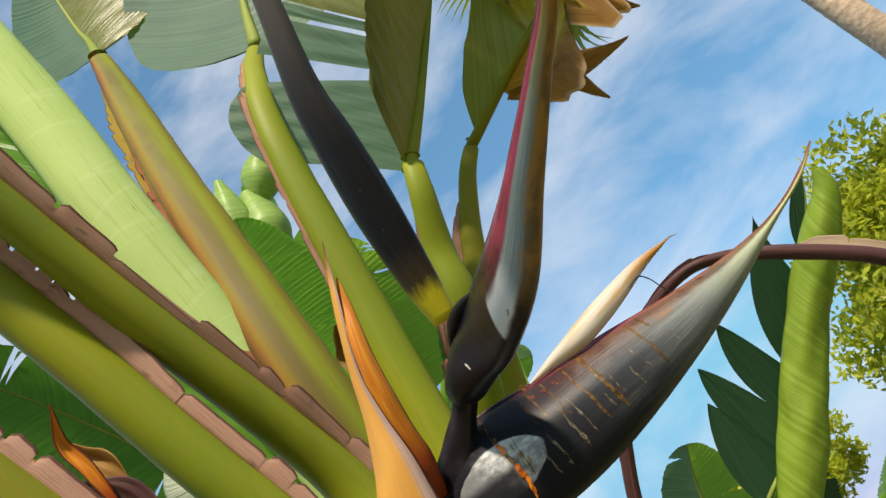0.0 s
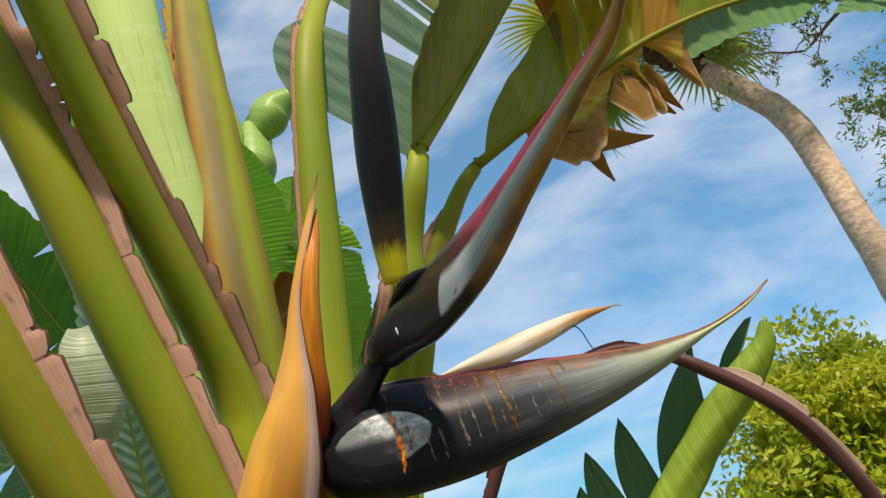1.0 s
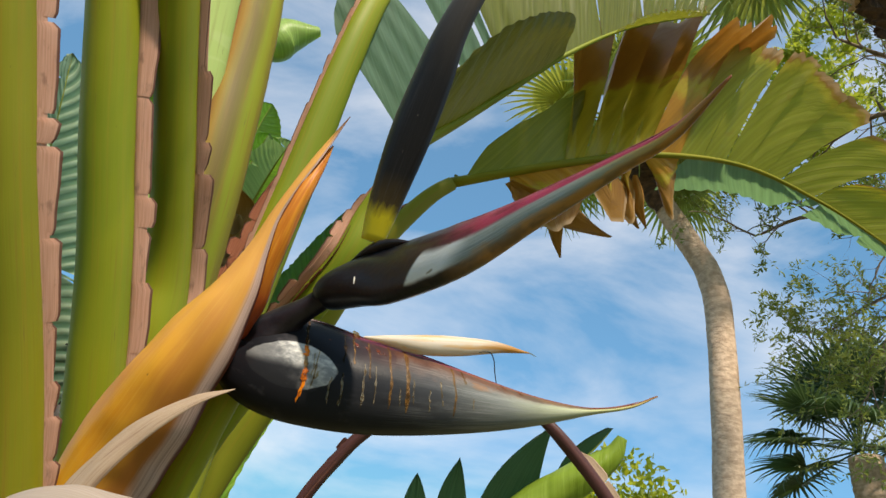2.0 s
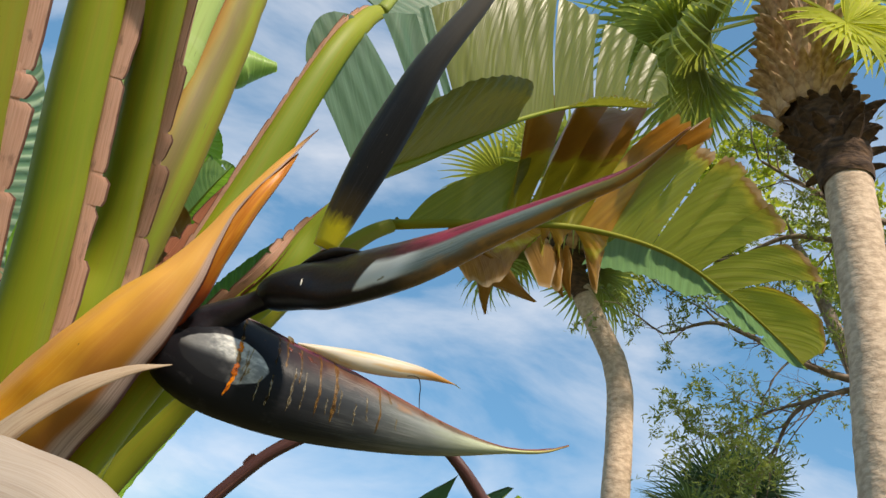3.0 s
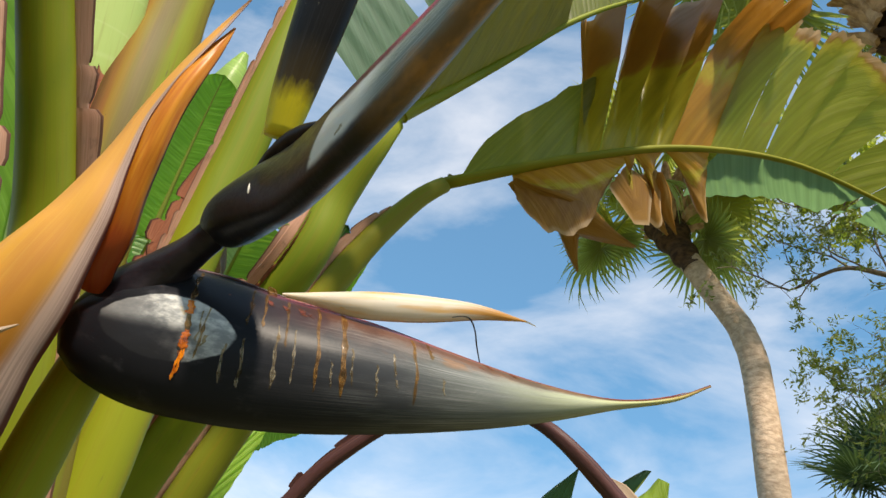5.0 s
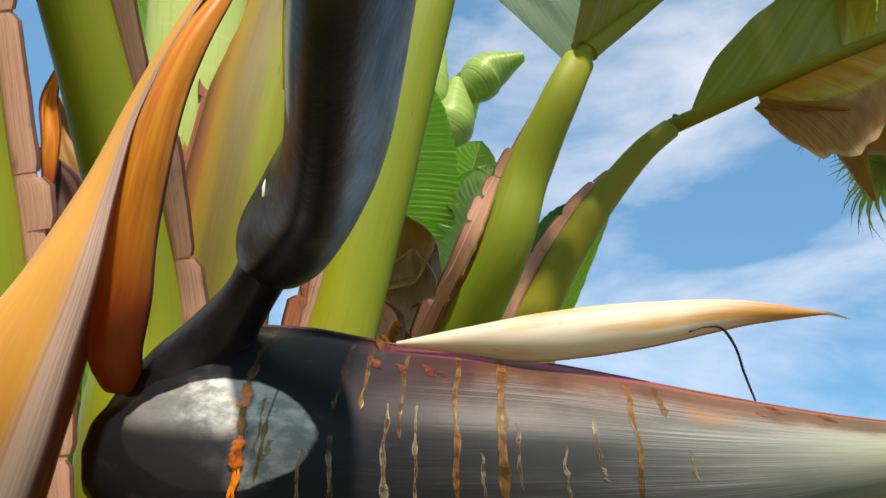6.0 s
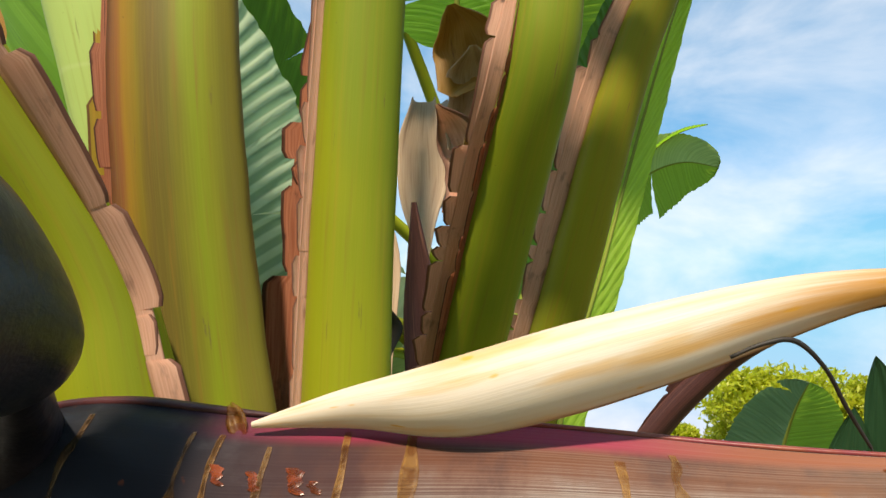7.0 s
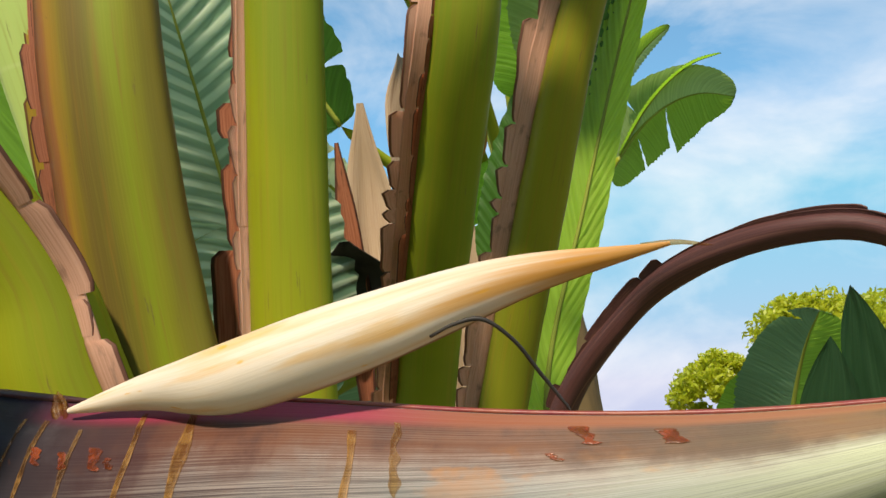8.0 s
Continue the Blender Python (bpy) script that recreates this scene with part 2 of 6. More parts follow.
    # wine and rust along the upper margin
    wr = n.noise(n.scaled(vec, 16.0, 2.2), 1.4, 5.0, 0.6)
    reach = n.math("ADD", av, n.math("MULTIPLY", n.math("SUBTRACT", wr, 0.5), 0.26))
    rust = n.math("MULTIPLY", n.step(reach, 0.60, 0.80), n.step(u, 0.18, 0.34))
    red = n.mix(n.step(wr, 0.40, 0.62), (0.125, 0.042, 0.017), (0.060, 0.019, 0.012))
    patchy = n.noise(n.scaled(vec, 11.0, 3.0), 1.5, 5.0, 0.6)
    fibre = n.noise(n.scaled(vec, 8.0, 240.0), 1.4, 3.0, 0.6)
    grey = n.mix(n.step(n.math("ADD", n.math("MULTIPLY", line, 0.6), n.math("MULTIPLY", fibre, 0.4)), 0.40, 0.62), (0.075, 0.052, 0.047), (0.30, 0.255, 0.225))
    grey = n.mix(n.step(patchy, 0.56, 0.66, 0, 0.75), grey, (0.32, 0.13, 0.03))
    scuff = n.noise(n.scaled(vec, 30.0, 60.0), 1.5, 5.0, 0.7)
    grey = n.mix(n.step(scuff, 0.64, 0.70, 0, 0.7), grey, (0.055, 0.022, 0.016))
    low_red = n.math("ADD", reach, n.step(u, 0.46, 0.72, 0.0, 0.08))
    rc = n.mix(n.step(low_red, 0.73, 0.88, 0.0, 0.9), grey, red)
    rc = n.mix(n.step(u, 0.42, 0.24, 0.0, 0.85), rc, (0.040, 0.016, 0.018))
    rc = n.mix(n.step(av, 0.93, 0.97), rc, n.mix(n.step(u, 0.42, 0.52), (0.26, 0.02, 0.06), (0.22, 0.06, 0.025)))
    c = n.mix(n.math("MULTIPLY", rust, 0.85), c, rc)
    spots = n.step(n.noise(n.scaled(vec, 34.0, 7.0), 1.8, 3.0), 0.70, 0.75, 0, 0.6)
    c = n.mix(n.math("MULTIPLY", spots, n.step(av, 0.55, 0.8)), c, (0.16, 0.045, 0.015))
    rough = n.step(bloom, 0.0, 0.8, 0.34, 0.58)
    return n.surface(c, rough, n.bump(line, 0.08, 0.001), 0.10)


def upper_spathe_material():
    """Near-black bract; its open flank turns pale grey-green past a bare white window, the upper margin wine-red."""
    n = Nodes("upper_spathe_skin")
    vec, u0, v = n.uv()
    u = n.math("ADD", n.math("MULTIPLY", u0, 0.885), 0.115)
    av = n.math("ABSOLUTE", v)
    warp = n.noise(n.scaled(vec, 5.0, 2.0), 2.0, 4.0)
    uu = n.math("ADD", u, n.math("MULTIPLY", n.math("SUBTRACT", warp, 0.5), 0.05))
    mott = n.noise(n.scaled(vec, 9.0, 3.0), 1.6, 4.0)
    c = n.mix(n.step(mott, 0.45, 0.70), (0.007, 0.0075, 0.011), (0.015, 0.015, 0.019))
    c = n.mix(n.step(n.noise(n.scaled(vec, 12.0, 3.5), 1.8, 4.0), 0.62, 0.72, 0, 0.4), c, (0.050, 0.036, 0.022))
    tip = n.ramp(uu, [(0.0, (0.02, 0.02, 0.025)), (0.50, (0.05, 0.06, 0.062)), (0.64, (0.15, 0.18, 0.17)), (0.78, (0.25, 0.27, 0.15)), (0.90, (0.36, 0.24, 0.06)), (1.0, (0.18, 0.05, 0.02))])
    c = n.mix(n.step(uu, 0.46, 0.62), c, tip)
    # pale open flank, crisp at its start
    line = n.noise(n.scaled(vec, 4.0, 40.0), 1.6, 3.0, 0.6)
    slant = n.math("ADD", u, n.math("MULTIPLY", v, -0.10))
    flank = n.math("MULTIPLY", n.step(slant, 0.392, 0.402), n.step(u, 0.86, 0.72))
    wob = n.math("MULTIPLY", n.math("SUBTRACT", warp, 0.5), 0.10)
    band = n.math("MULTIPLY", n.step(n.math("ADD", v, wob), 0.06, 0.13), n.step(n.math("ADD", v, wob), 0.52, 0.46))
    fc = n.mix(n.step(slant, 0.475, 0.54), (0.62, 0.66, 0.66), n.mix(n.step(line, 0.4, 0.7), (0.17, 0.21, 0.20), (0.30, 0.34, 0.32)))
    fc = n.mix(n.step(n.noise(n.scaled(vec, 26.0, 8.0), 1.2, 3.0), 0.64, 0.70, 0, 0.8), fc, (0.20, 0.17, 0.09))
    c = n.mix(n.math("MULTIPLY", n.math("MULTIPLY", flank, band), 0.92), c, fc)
    # wine-red upper margin
    red = n.math("MULTIPLY", n.step(n.math("ADD", av, n.math("MULTIPLY", warp, 0.10)), 0.44, 0.54), n.math("MULTIPLY", n.step(u, 0.36, 0.52), n.step(u, 0.97, 0.90)))
    c = n.mix(red, c, n.mix(n.step(u, 0.46, 0.62), (0.035, 0.010, 0.016), n.mix(n.step(mott, 0.4, 0.65), (0.30, 0.026, 0.072), (0.16, 0.018, 0.038))))
    brown = n.math("MULTIPLY", n.step(n.math("ADD", av, n.math("MULTIPLY", n.math("SUBTRACT", mott, 0.5), 0.3)), 0.20, 0.06), n.step(u, 0.48, 0.62))
    c = n.mix(n.math("MULTIPLY", brown, 0.8), c, n.mix(n.step(mott, 0.4, 0.6), (0.36, 0.17, 0.035), (0.16, 0.085, 0.035)))
    flecks = n.step(n.noise(n.scaled(vec, 34.0, 12.0), 1.4, 3.0), 0.74, 0.77, 0, 0.8)
    c = n.mix(flecks, c, (0.16, 0.05, 0.03))
    return n.surface(c, n.step(mott, 0.4, 0.7, 0.28, 0.44), n.bump(n.math("ADD", mott, n.math("MULTIPLY", n.noise(n.scaled(vec, 60.0, 14.0), 1.5, 5.0, 0.65), 0.7)), 0.30, 0.0012), 0.22)


def dark_spathe_material():
    n = Nodes("dark_spathe_skin")
    vec, u, v = n.uv()
    warp = n.noise(n.scaled(vec, 14.0, 4.0), 1.6, 4.0)
    uu = n.math("ADD", u, n.math("MULTIPLY", n.math("SUBTRACT", warp, 0.5), 0.05))
    c = n.ramp(uu, [(0.0, (0.60, 0.50, 0.03)), (0.055, (0.55, 0.46, 0.02)), (0.085, (0.05, 0.035, 0.015)), (0.16, (0.010, 0.010, 0.012)), (0.36, (0.013, 0.014, 0.017)), (0.52, (0.042, 0.039, 0.037)), (0.68, (0.10, 0.088, 0.078)), (1.0, (0.15, 0.12, 0.10))])
    line = n.noise(n.scaled(vec, 3.0, 70.0), 1.6, 3.0)
    c = n.mix(n.step(line, 0.5, 0.75, 0, 0.25), c, (0.10, 0.11, 0.12))
    nick = n.step(n.noise(n.scaled(vec, 40.0, 12.0), 1.5, 3.0), 0.73, 0.76, 0, 0.8)
    c = n.mix(nick, c, (0.30, 0.27, 0.20))
    return n.surface(c, 0.36, n.bump(line, 0.12, 0.001), 0.16)


def sheath_material():
    """Waxy orange-yellow outside, fading to peach upwards, with a grey-pink papery rim along one edge."""
    n = Nodes("orange_sheath_skin")
    vec, u, v = n.uv()
    line = n.noise(n.scaled(vec, 2.0, 60.0), 1.5, 3.0)
    w = n.noise(n.scaled(vec, 3.0, 4.0), 1.5, 4.0)
    c = n.mix(n.step(w, 0.35, 0.68), (0.84, 0.44, 0.030), (0.74, 0.32, 0.022))
    c = n.mix(n.step(n.math("ADD", u, n.math("MULTIPLY", w, 0.25)), 0.45, 0.75, 0, 0.5), c, (0.74, 0.40, 0.15))
    c = n.mix(n.step(line, 0.45, 0.7, 0, 0.3), c, (0.86, 0.56, 0.12))
    rv = n.math("SUBTRACT", 1.0, v)
    # Shade low along the rim side, put into the colour as brown-orange.
    c = n.mix(n.math("MULTIPLY", n.step(n.math("ADD", rv, n.math("MULTIPLY", n.math("SUBTRACT", w, 0.5), 0.2)), 0.58, 0.84), n.step(u, 0.62, 0.35)), c, (0.40, 0.15, 0.025))
    ridge = n.step(n.math("ABSOLUTE", n.math("SUBTRACT", rv, n.math("ADD", 0.24, n.math("MULTIPLY", u, 0.05)))), 0.012, 0.003)
    c = n.mix(n.math("MULTIPLY", ridge, n.step(u, 0.50, 0.42, 0, 0.8)), c, (0.40, 0.10, 0.02))
    rim = n.math("ADD", rv, n.math("MULTIPLY", n.math("SUBTRACT", w, 0.5), 0.08))
    c = n.mix(n.step(rim, 0.86, 0.92), c, n.mix(n.step(line, 0.4, 0.65), (0.60, 0.43, 0.36), (0.38, 0.26, 0.22)))
    c = n.mix(n.step(rv, 0.970, 0.988), c, (0.13, 0.03, 0.015))
    c = n.mix(n.step(rv, 0.06, 0.02), c, (0.32, 0.08, 0.02))
    nick = n.step(n.noise(n.scaled(vec, 30.0, 12.0), 1.4, 3.0), 0.74, 0.77, 0, 0.8)
    c = n.mix(nick, c, (0.26, 0.10, 0.02))
    c = n.mix(n.step(n.math("ADD", u, n.math("MULTIPLY", w, 0.1)), 0.96, 1.04), c, (0.15, 0.06, 0.03))
    return n.surface(c, 0.42, n.bump(line, 0.18, 0.001), 0.4, c, 0.28)


def plain_material(name, a, b, scale=20.0, rough=0.6, spec=0.4, bump=0.3, stretch=(1, 1, 1), detail=5.0, dist=0.003):
    n = Nodes(name)
    g = n.noise(n.scaled(n.obj(), *stretch), scale, detail)
    c = n.mix(n.step(g, 0.32, 0.68), a, b)
    return n.surface(c, rough, n.bump(g, bump, dist), spec)


def foliage_material(name, a, b, glow, amount=0.4, gloss=0.45):
    n = Nodes(name)
    g = n.t.nodes.new("ShaderNodeNewGeometry").outputs["Random Per Island"]
    big = n.noise(n.obj(), 1.6, 3.0)
    c = n.mix(g, a, b)
    c = n.mix(n.step(big, 0.35, 0.65, 0, 0.5), c, a)
    return n.surface(c, gloss, None, 0.4, n.mix(g, glow, tuple(x * 0.7 for x in glow)), amount)


M_STALK = stalk_material("stalk_green", (0.225, 0.255, 0.012), (0.145, 0.205, 0.010), (0.27, 0.21, 0.018), 0.5)
M_STALK_OLIVE = stalk_material("stalk_olive", (0.22, 0.22, 0.012), (0.16, 0.18, 0.010), (0.27, 0.165, 0.016), 0.6)
M_STALK_BAND = banded_stalk_material()
M_STALK_PALE = stalk_material("stalk_pale", (0.48, 0.60, 0.22), (0.40, 0.55, 0.16), (0.50, 0.56, 0.20), 0.3, 0.10)
M_MARGIN = margin_material("dry_margin", (0.80, 0.51, 0.38), (0.66, 0.37, 0.26), (0.12, 0.040, 0.025), 0.40)
M_MARGIN_DARK = margin_material("dark_margin", (0.50, 0.20, 0.11), (0.34, 0.11, 0.055), (0.035, 0.016, 0.012), 0.75)
M_WING = margin_material("stalk_wing", (0.46, 0.30, 0.035), (0.36, 0.27, 0.03), (0.12, 0.045, 0.025))
M_LEAF = leaf_material("leaf_green", (0.09, 0.20, 0.03), (0.14, 0.27, 0.055), (0.32, 0.56, 0.045))
M_LEAF_TEAL = leaf_material("leaf_blue_green", (0.065, 0.135, 0.08), (0.095, 0.18, 0.115), (0.18, 0.34, 0.13), 0.36, 90.0, 0.0, 0.5, 0.3)
M_LEAF_PALE = leaf_material("leaf_pale", (0.22, 0.34, 0.13), (0.33, 0.45, 0.22), (0.34, 0.52, 0.14), 0.4, 60.0)
M_LEAF_OLIVE = leaf_material("leaf_olive", (0.125, 0.140, 0.018), (0.185, 0.195, 0.034), (0.29, 0.30, 0.03), 0.38, 80.0, 0.0)
M_LEAF_TORN = leaf_material("leaf_torn", (0.20, 0.19, 0.018), (0.28, 0.24, 0.03), (0.50, 0.36, 0.02), 0.40, 80.0, 0.60)
M_LEAF_TIPPED = leaf_material("leaf_brown_tipped", (0.20, 0.20, 0.02), (0.26, 0.255, 0.034), (0.44, 0.42, 0.03), 0.42, 80.0, 0.16)
M_LEAF_DRY = leaf_material("leaf_dry", (0.34, 0.15, 0.015), (0.44, 0.24, 0.03), (0.55, 0.25, 0.015), 0.35, 60.0, 0.55)
M_LEAF_DARK = leaf_material("leaf_dark", (0.012, 0.045, 0.02), (0.02, 0.06, 0.028), (0.03, 0.10, 0.02), 0.25, 60.0, 0.0, 0.34)
M_LEAF_BRIGHT = leaf_material("leaf_bright", (0.12, 0.28, 0.03), (0.18, 0.36, 0.05), (0.30, 0.60, 0.04), 0.5, 60.0)
M_LEAF_FOLD = leaf_material("leaf_pale_fold", (0.24, 0.36, 0.03), (0.32, 0.44, 0.06), (0.36, 0.50, 0.05), 0.35, 40.0)
M_LEAF_RIBBED = leaf_material("leaf_pale_ribbed", (0.13, 0.25, 0.15), (0.44, 0.56, 0.40), (0.32, 0.48, 0.24), 0.4, 26.0, 0.0, 0.4, 1.0, 190.0)
M_LEAF_DEEP = leaf_material("leaf_deep_green", (0.035, 0.11, 0.015), (0.05, 0.15, 0.022), (0.09, 0.26, 0.02), 0.35, 60.0)
M_LEAF_FRESH = leaf_material("leaf_fresh", (0.28, 0.48, 0.05), (0.36, 0.56, 0.09), (0.46, 0.78, 0.06), 0.5, 60.0)
M_LEAF_OVER = leaf_material("leaf_olive_fold", (0.12, 0.125, 0.018), (0.16, 0.165, 0.028), (0.16, 0.16, 0.02), 0.22, 80.0)
M_LEAF_YOUNG = leaf_material("leaf_young", (0.34, 0.50, 0.12), (0.44, 0.58, 0.18), (0.46, 0.66, 0.14), 0.45, 30.0)
# White stands for strong sun on a leaf, put into its colour.
M_LEAF_GLARE = leaf_material("leaf_glare", (0.55, 0.60, 0.45), (0.65, 0.68, 0.55), (0.6, 0.68, 0.4), 0.4, 50.0)
M_RIB = stalk_material("midrib", (0.24, 0.29, 0.05), (0.17, 0.23, 0.035), (0.3, 0.26, 0.05), 0.4)
M_SPATHE = spathe_material()
M_SPATHE_UP = upper_spathe_material()
M_SPATHE_DARK = dark_spathe_material()
M_NECK = plain_material("neck_skin", (0.007, 0.006, 0.009), (0.024, 0.019, 0.024), 60.0, 0.36, 0.25, 0.5, (1, 1, 1), 5.0, 0.002)
M_SHEATH = sheath_material()


def inner_sheath_material():
    n = Nodes("inner_sheath")
    vec, u, v = n.uv()
    w = n.noise(n.scaled(vec, 2.5, 5.0), 1.6, 4.0)
    c = n.mix(n.step(w, 0.36, 0.66), (0.80, 0.34, 0.035), (0.66, 0.20, 0.022))
    c = n.mix(n.step(n.math("ADD", u, n.math("MULTIPLY", w, 0.3)), 0.52, 0.30, 0, 0.85), c, (0.36, 0.035, 0.012))
    side_on = n.math("ABSOLUTE", n.math("SUBTRACT", v, 0.5))
    c = n.mix(n.step(n.math("ADD", side_on, n.math("MULTIPLY", n.math("SUBTRACT", w, 0.5), 0.08)), 0.42, 0.48), c, (0.15, 0.03, 0.015))
    return n.surface(c, 0.38, n.bump(w, 0.15, 0.001), 0.4, c, 0.3)


M_SHEATH_IN = inner_sheath_material()


def petal_material():
    n = Nodes("cream_petal")
    vec, u, v = n.uv()
    line = n.noise(n.scaled(vec, 2.0, 30.0), 1.5, 3.0)
    wide = n.noise(n.scaled(vec, 1.3, 4.5), 1.4, 4.0, 0.5)
    c = n.mix(n.step(wide, 0.42, 0.70), (0.80, 0.75, 0.65), (0.73, 0.61, 0.42))
    soft = n.noise(n.scaled(vec, 2.6, 2.2), 1.5, 3.0)
    c = n.mix(n.step(soft, 0.50, 0.66, 0, 0.60), c, (0.74, 0.46, 0.14))
    c = n.mix(n.step(line, 0.5, 0.75, 0, 0.06), c, (0.60, 0.44, 0.26))
    keel = n.math("MULTIPLY", n.step(n.math("ABSOLUTE", n.math("SUBTRACT", n.math("ADD", v, n.math("MULTIPLY", n.math("SUBTRACT", soft, 0.5), 0.15)), 0.42)), 0.11, 0.02), n.step(u, 0.40, 0.75, 0, 0.75))
    c = n.mix(keel, c, (0.62, 0.33, 0.06))
    spot = n.noise(n.scaled(vec, 6.0, 3.0), 1.6, 2.0)
    c = n.mix(n.step(spot, 0.66, 0.70, 0, 0.8), c, (0.78, 0.46, 0.05))
    c = n.mix(n.step(n.math("ADD", u, n.math("MULTIPLY", n.math("SUBTRACT", wide, 0.5), 0.5)), 0.62, 0.92, 0, 0.92), c, (0.56, 0.26, 0.04))
    c = n.mix(n.math("MULTIPLY", n.step(v, 0.05, 0.02), n.step(u, 0.35, 0.6)), c, (0.30, 0.17, 0.09))
    return n.surface(c, 0.5, n.bump(line, 0.12, 0.001), 0.35, n.mix(0.45, c, (0.86, 0.66, 0.38)), 0.36)


M_PETAL = petal_material()
M_TAN = dry_material("tan_bract", (0.52, 0.40, 0.28), (0.42, 0.29, 0.19), (0.24, 0.13, 0.07), 0.2)
M_BONE = dry_material("bone_bract", (0.43, 0.36, 0.30), (0.36, 0.29, 0.23), (0.28, 0.19, 0.14), 0.2)
M_RAG = dry_material("withered_rag", (0.38, 0.18, 0.03), (0.48, 0.28, 0.08), (0.16, 0.06, 0.02), 0.35)
M_ARC = dry_material("withered_stalk", (0.11, 0.040, 0.036), (0.035, 0.015, 0.015), (0.22, 0.10, 0.07), 0.0)
M_BLACK = plain_material("charred_thread", (0.012, 0.011, 0.010), (0.03, 0.025, 0.02), 40.0)
M_LIP = plain_material("wine_lip", (0.16, 0.018, 0.03), (0.22, 0.06, 0.025), 60.0, 0.4)
M_LIP_DARK = plain_material("dark_lip", (0.035, 0.014, 0.016), (0.07, 0.02, 0.02), 60.0, 0.4)


def resin_material(name, a, b, clear=0.0, rough=0.4, coat=0.08):
    """Dried sap: glossy, partly clear where it lies thin."""
    n = Nodes(name)
    vec, u, v = n.uv()
    g = n.noise(n.obj(), 220.0, 4.0)
    m = n.surface(n.mix(n.step(g, 0.35, 0.65), a, b), rough, n.bump(g, 0.4, 0.001), 0.35, None, 0, coat)
    if clear:
        body = n.out.inputs[0].links[0].from_socket
        edge = n.math("ABSOLUTE", n.math("SUBTRACT", v, 0.5))
        f = n.math("MULTIPLY", n.step(g, 0.40, 0.62, clear - 0.15, clear + 0.2), n.math("ADD", n.step(edge, 0.20, 0.38, 1.0, 0.70), n.step(edge, 0.40, 0.5, 0.0, 0.30)), clamp=True)
        mx = n.add("ShaderNodeMixShader", Fac=f)
        n.t.links.new(body, mx.inputs[1])
        n.t.links.new(n.add("ShaderNodeBsdfTransparent", Color=(0.95, 0.80, 0.55)).outputs[0], mx.inputs[2])
        n.t.links.new(mx.outputs[0], n.out.inputs[0])
    return m


M_RESIN = resin_material("orange_resin", (0.82, 0.24, 0.010), (0.62, 0.13, 0.008), 0.10, 0.14, 0.4)
M_SAP = resin_material("brown_sap", (0.20, 0.11, 0.04), (0.10, 0.045, 0.02), 0.72, 0.5, 0.05)
M_SAP_AMBER = resin_material("amber_sap", (0.26, 0.13, 0.03), (0.13, 0.055, 0.015), 0.66, 0.5, 0.05)
M_RESIN_DARK = resin_material("dark_resin", (0.50, 0.12, 0.010), (0.22, 0.05, 0.008), 0.10, 0.12, 0.4)
M_SAP_PALE = resin_material("pale_sap", (0.34, 0.30, 0.22), (0.24, 0.19, 0.13), 0.74, 0.5, 0.05)
M_BLOTCH = resin_material("red_blotch", (0.22, 0.045, 0.014), (0.09, 0.018, 0.008), 0.45, 0.3, 0.2)
M_WHITE = plain_material("white_fleck", (0.75, 0.74, 0.68), (0.62, 0.6, 0.52), 80.0)
M_BARK = plain_material("palm_bark", (0.60, 0.46, 0.335), (0.39, 0.285, 0.20), 16.0, 0.85, 0.2, 0.6, (1, 1, 1.6), 8.0, 0.02)
M_BARK_DARK = plain_material("palm_bark_dark", (0.12, 0.07, 0.04), (0.045, 0.028, 0.02), 14.0, 0.9, 0.2, 0.8, (1, 1, 2), 6.0, 0.02)
M_BOOT = plain_material("palm_boot", (0.60, 0.40, 0.25), (0.34, 0.20, 0.11), 16.0, 0.85, 0.2, 0.6, (1, 1, 1), 5.0, 0.01)
M_FAN = foliage_material("palm_fan", (0.15, 0.20, 0.06), (0.38, 0.42, 0.16), (0.50, 0.58, 0.10), 0.50)
# Lighter copy of palm_fan: sunlight on some fronds put into the colour.
M_FAN_LIT = foliage_material("palm_fan_lit", (0.38, 0.44, 0.06), (0.55, 0.58, 0.15), (0.55, 0.60, 0.10), 0.3)
# Brightest fan copy: full sun on one frond is in its yellow colour.
M_FAN_SUNLIT = foliage_material("palm_fan_sunlit", (0.50, 0.54, 0.03), (0.66, 0.64, 0.08), (0.66, 0.70, 0.05), 0.4)
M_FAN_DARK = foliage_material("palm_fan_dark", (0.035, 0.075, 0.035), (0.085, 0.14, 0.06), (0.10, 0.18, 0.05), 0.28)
M_WISPY = foliage_material("wispy_leaf", (0.09, 0.14, 0.045), (0.24, 0.29, 0.07), (0.36, 0.42, 0.07), 0.45)
# Sun on the tall tree's crown is put into this lighter leaf colour.
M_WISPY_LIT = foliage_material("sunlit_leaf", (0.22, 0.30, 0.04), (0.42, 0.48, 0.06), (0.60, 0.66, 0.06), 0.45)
M_BUSH = foliage_material("bush_leaf", (0.26, 0.34, 0.02), (0.48, 0.50, 0.04), (0.68, 0.70, 0.05), 0.46)
M_TWIG = plain_material("twig_bark", (0.26, 0.20, 0.15), (0.14, 0.10, 0.075), 20.0, 0.9)
# Ground stays out of view; its tone is chosen to bounce light upward.
M_GRASS = plain_material("bounce_ground", (0.14, 0.125, 0.06), (0.11, 0.11, 0.045), 3.0, 0.9, 0.2, 0.6)
M_TRUNK = plain_material("leaf_base_fibre", (0.16, 0.11, 0.05), (0.07, 0.05, 0.03), 12.0, 0.85, 0.2, 0.6, (1, 1, 0.3))

# ---------- building helpers ----------


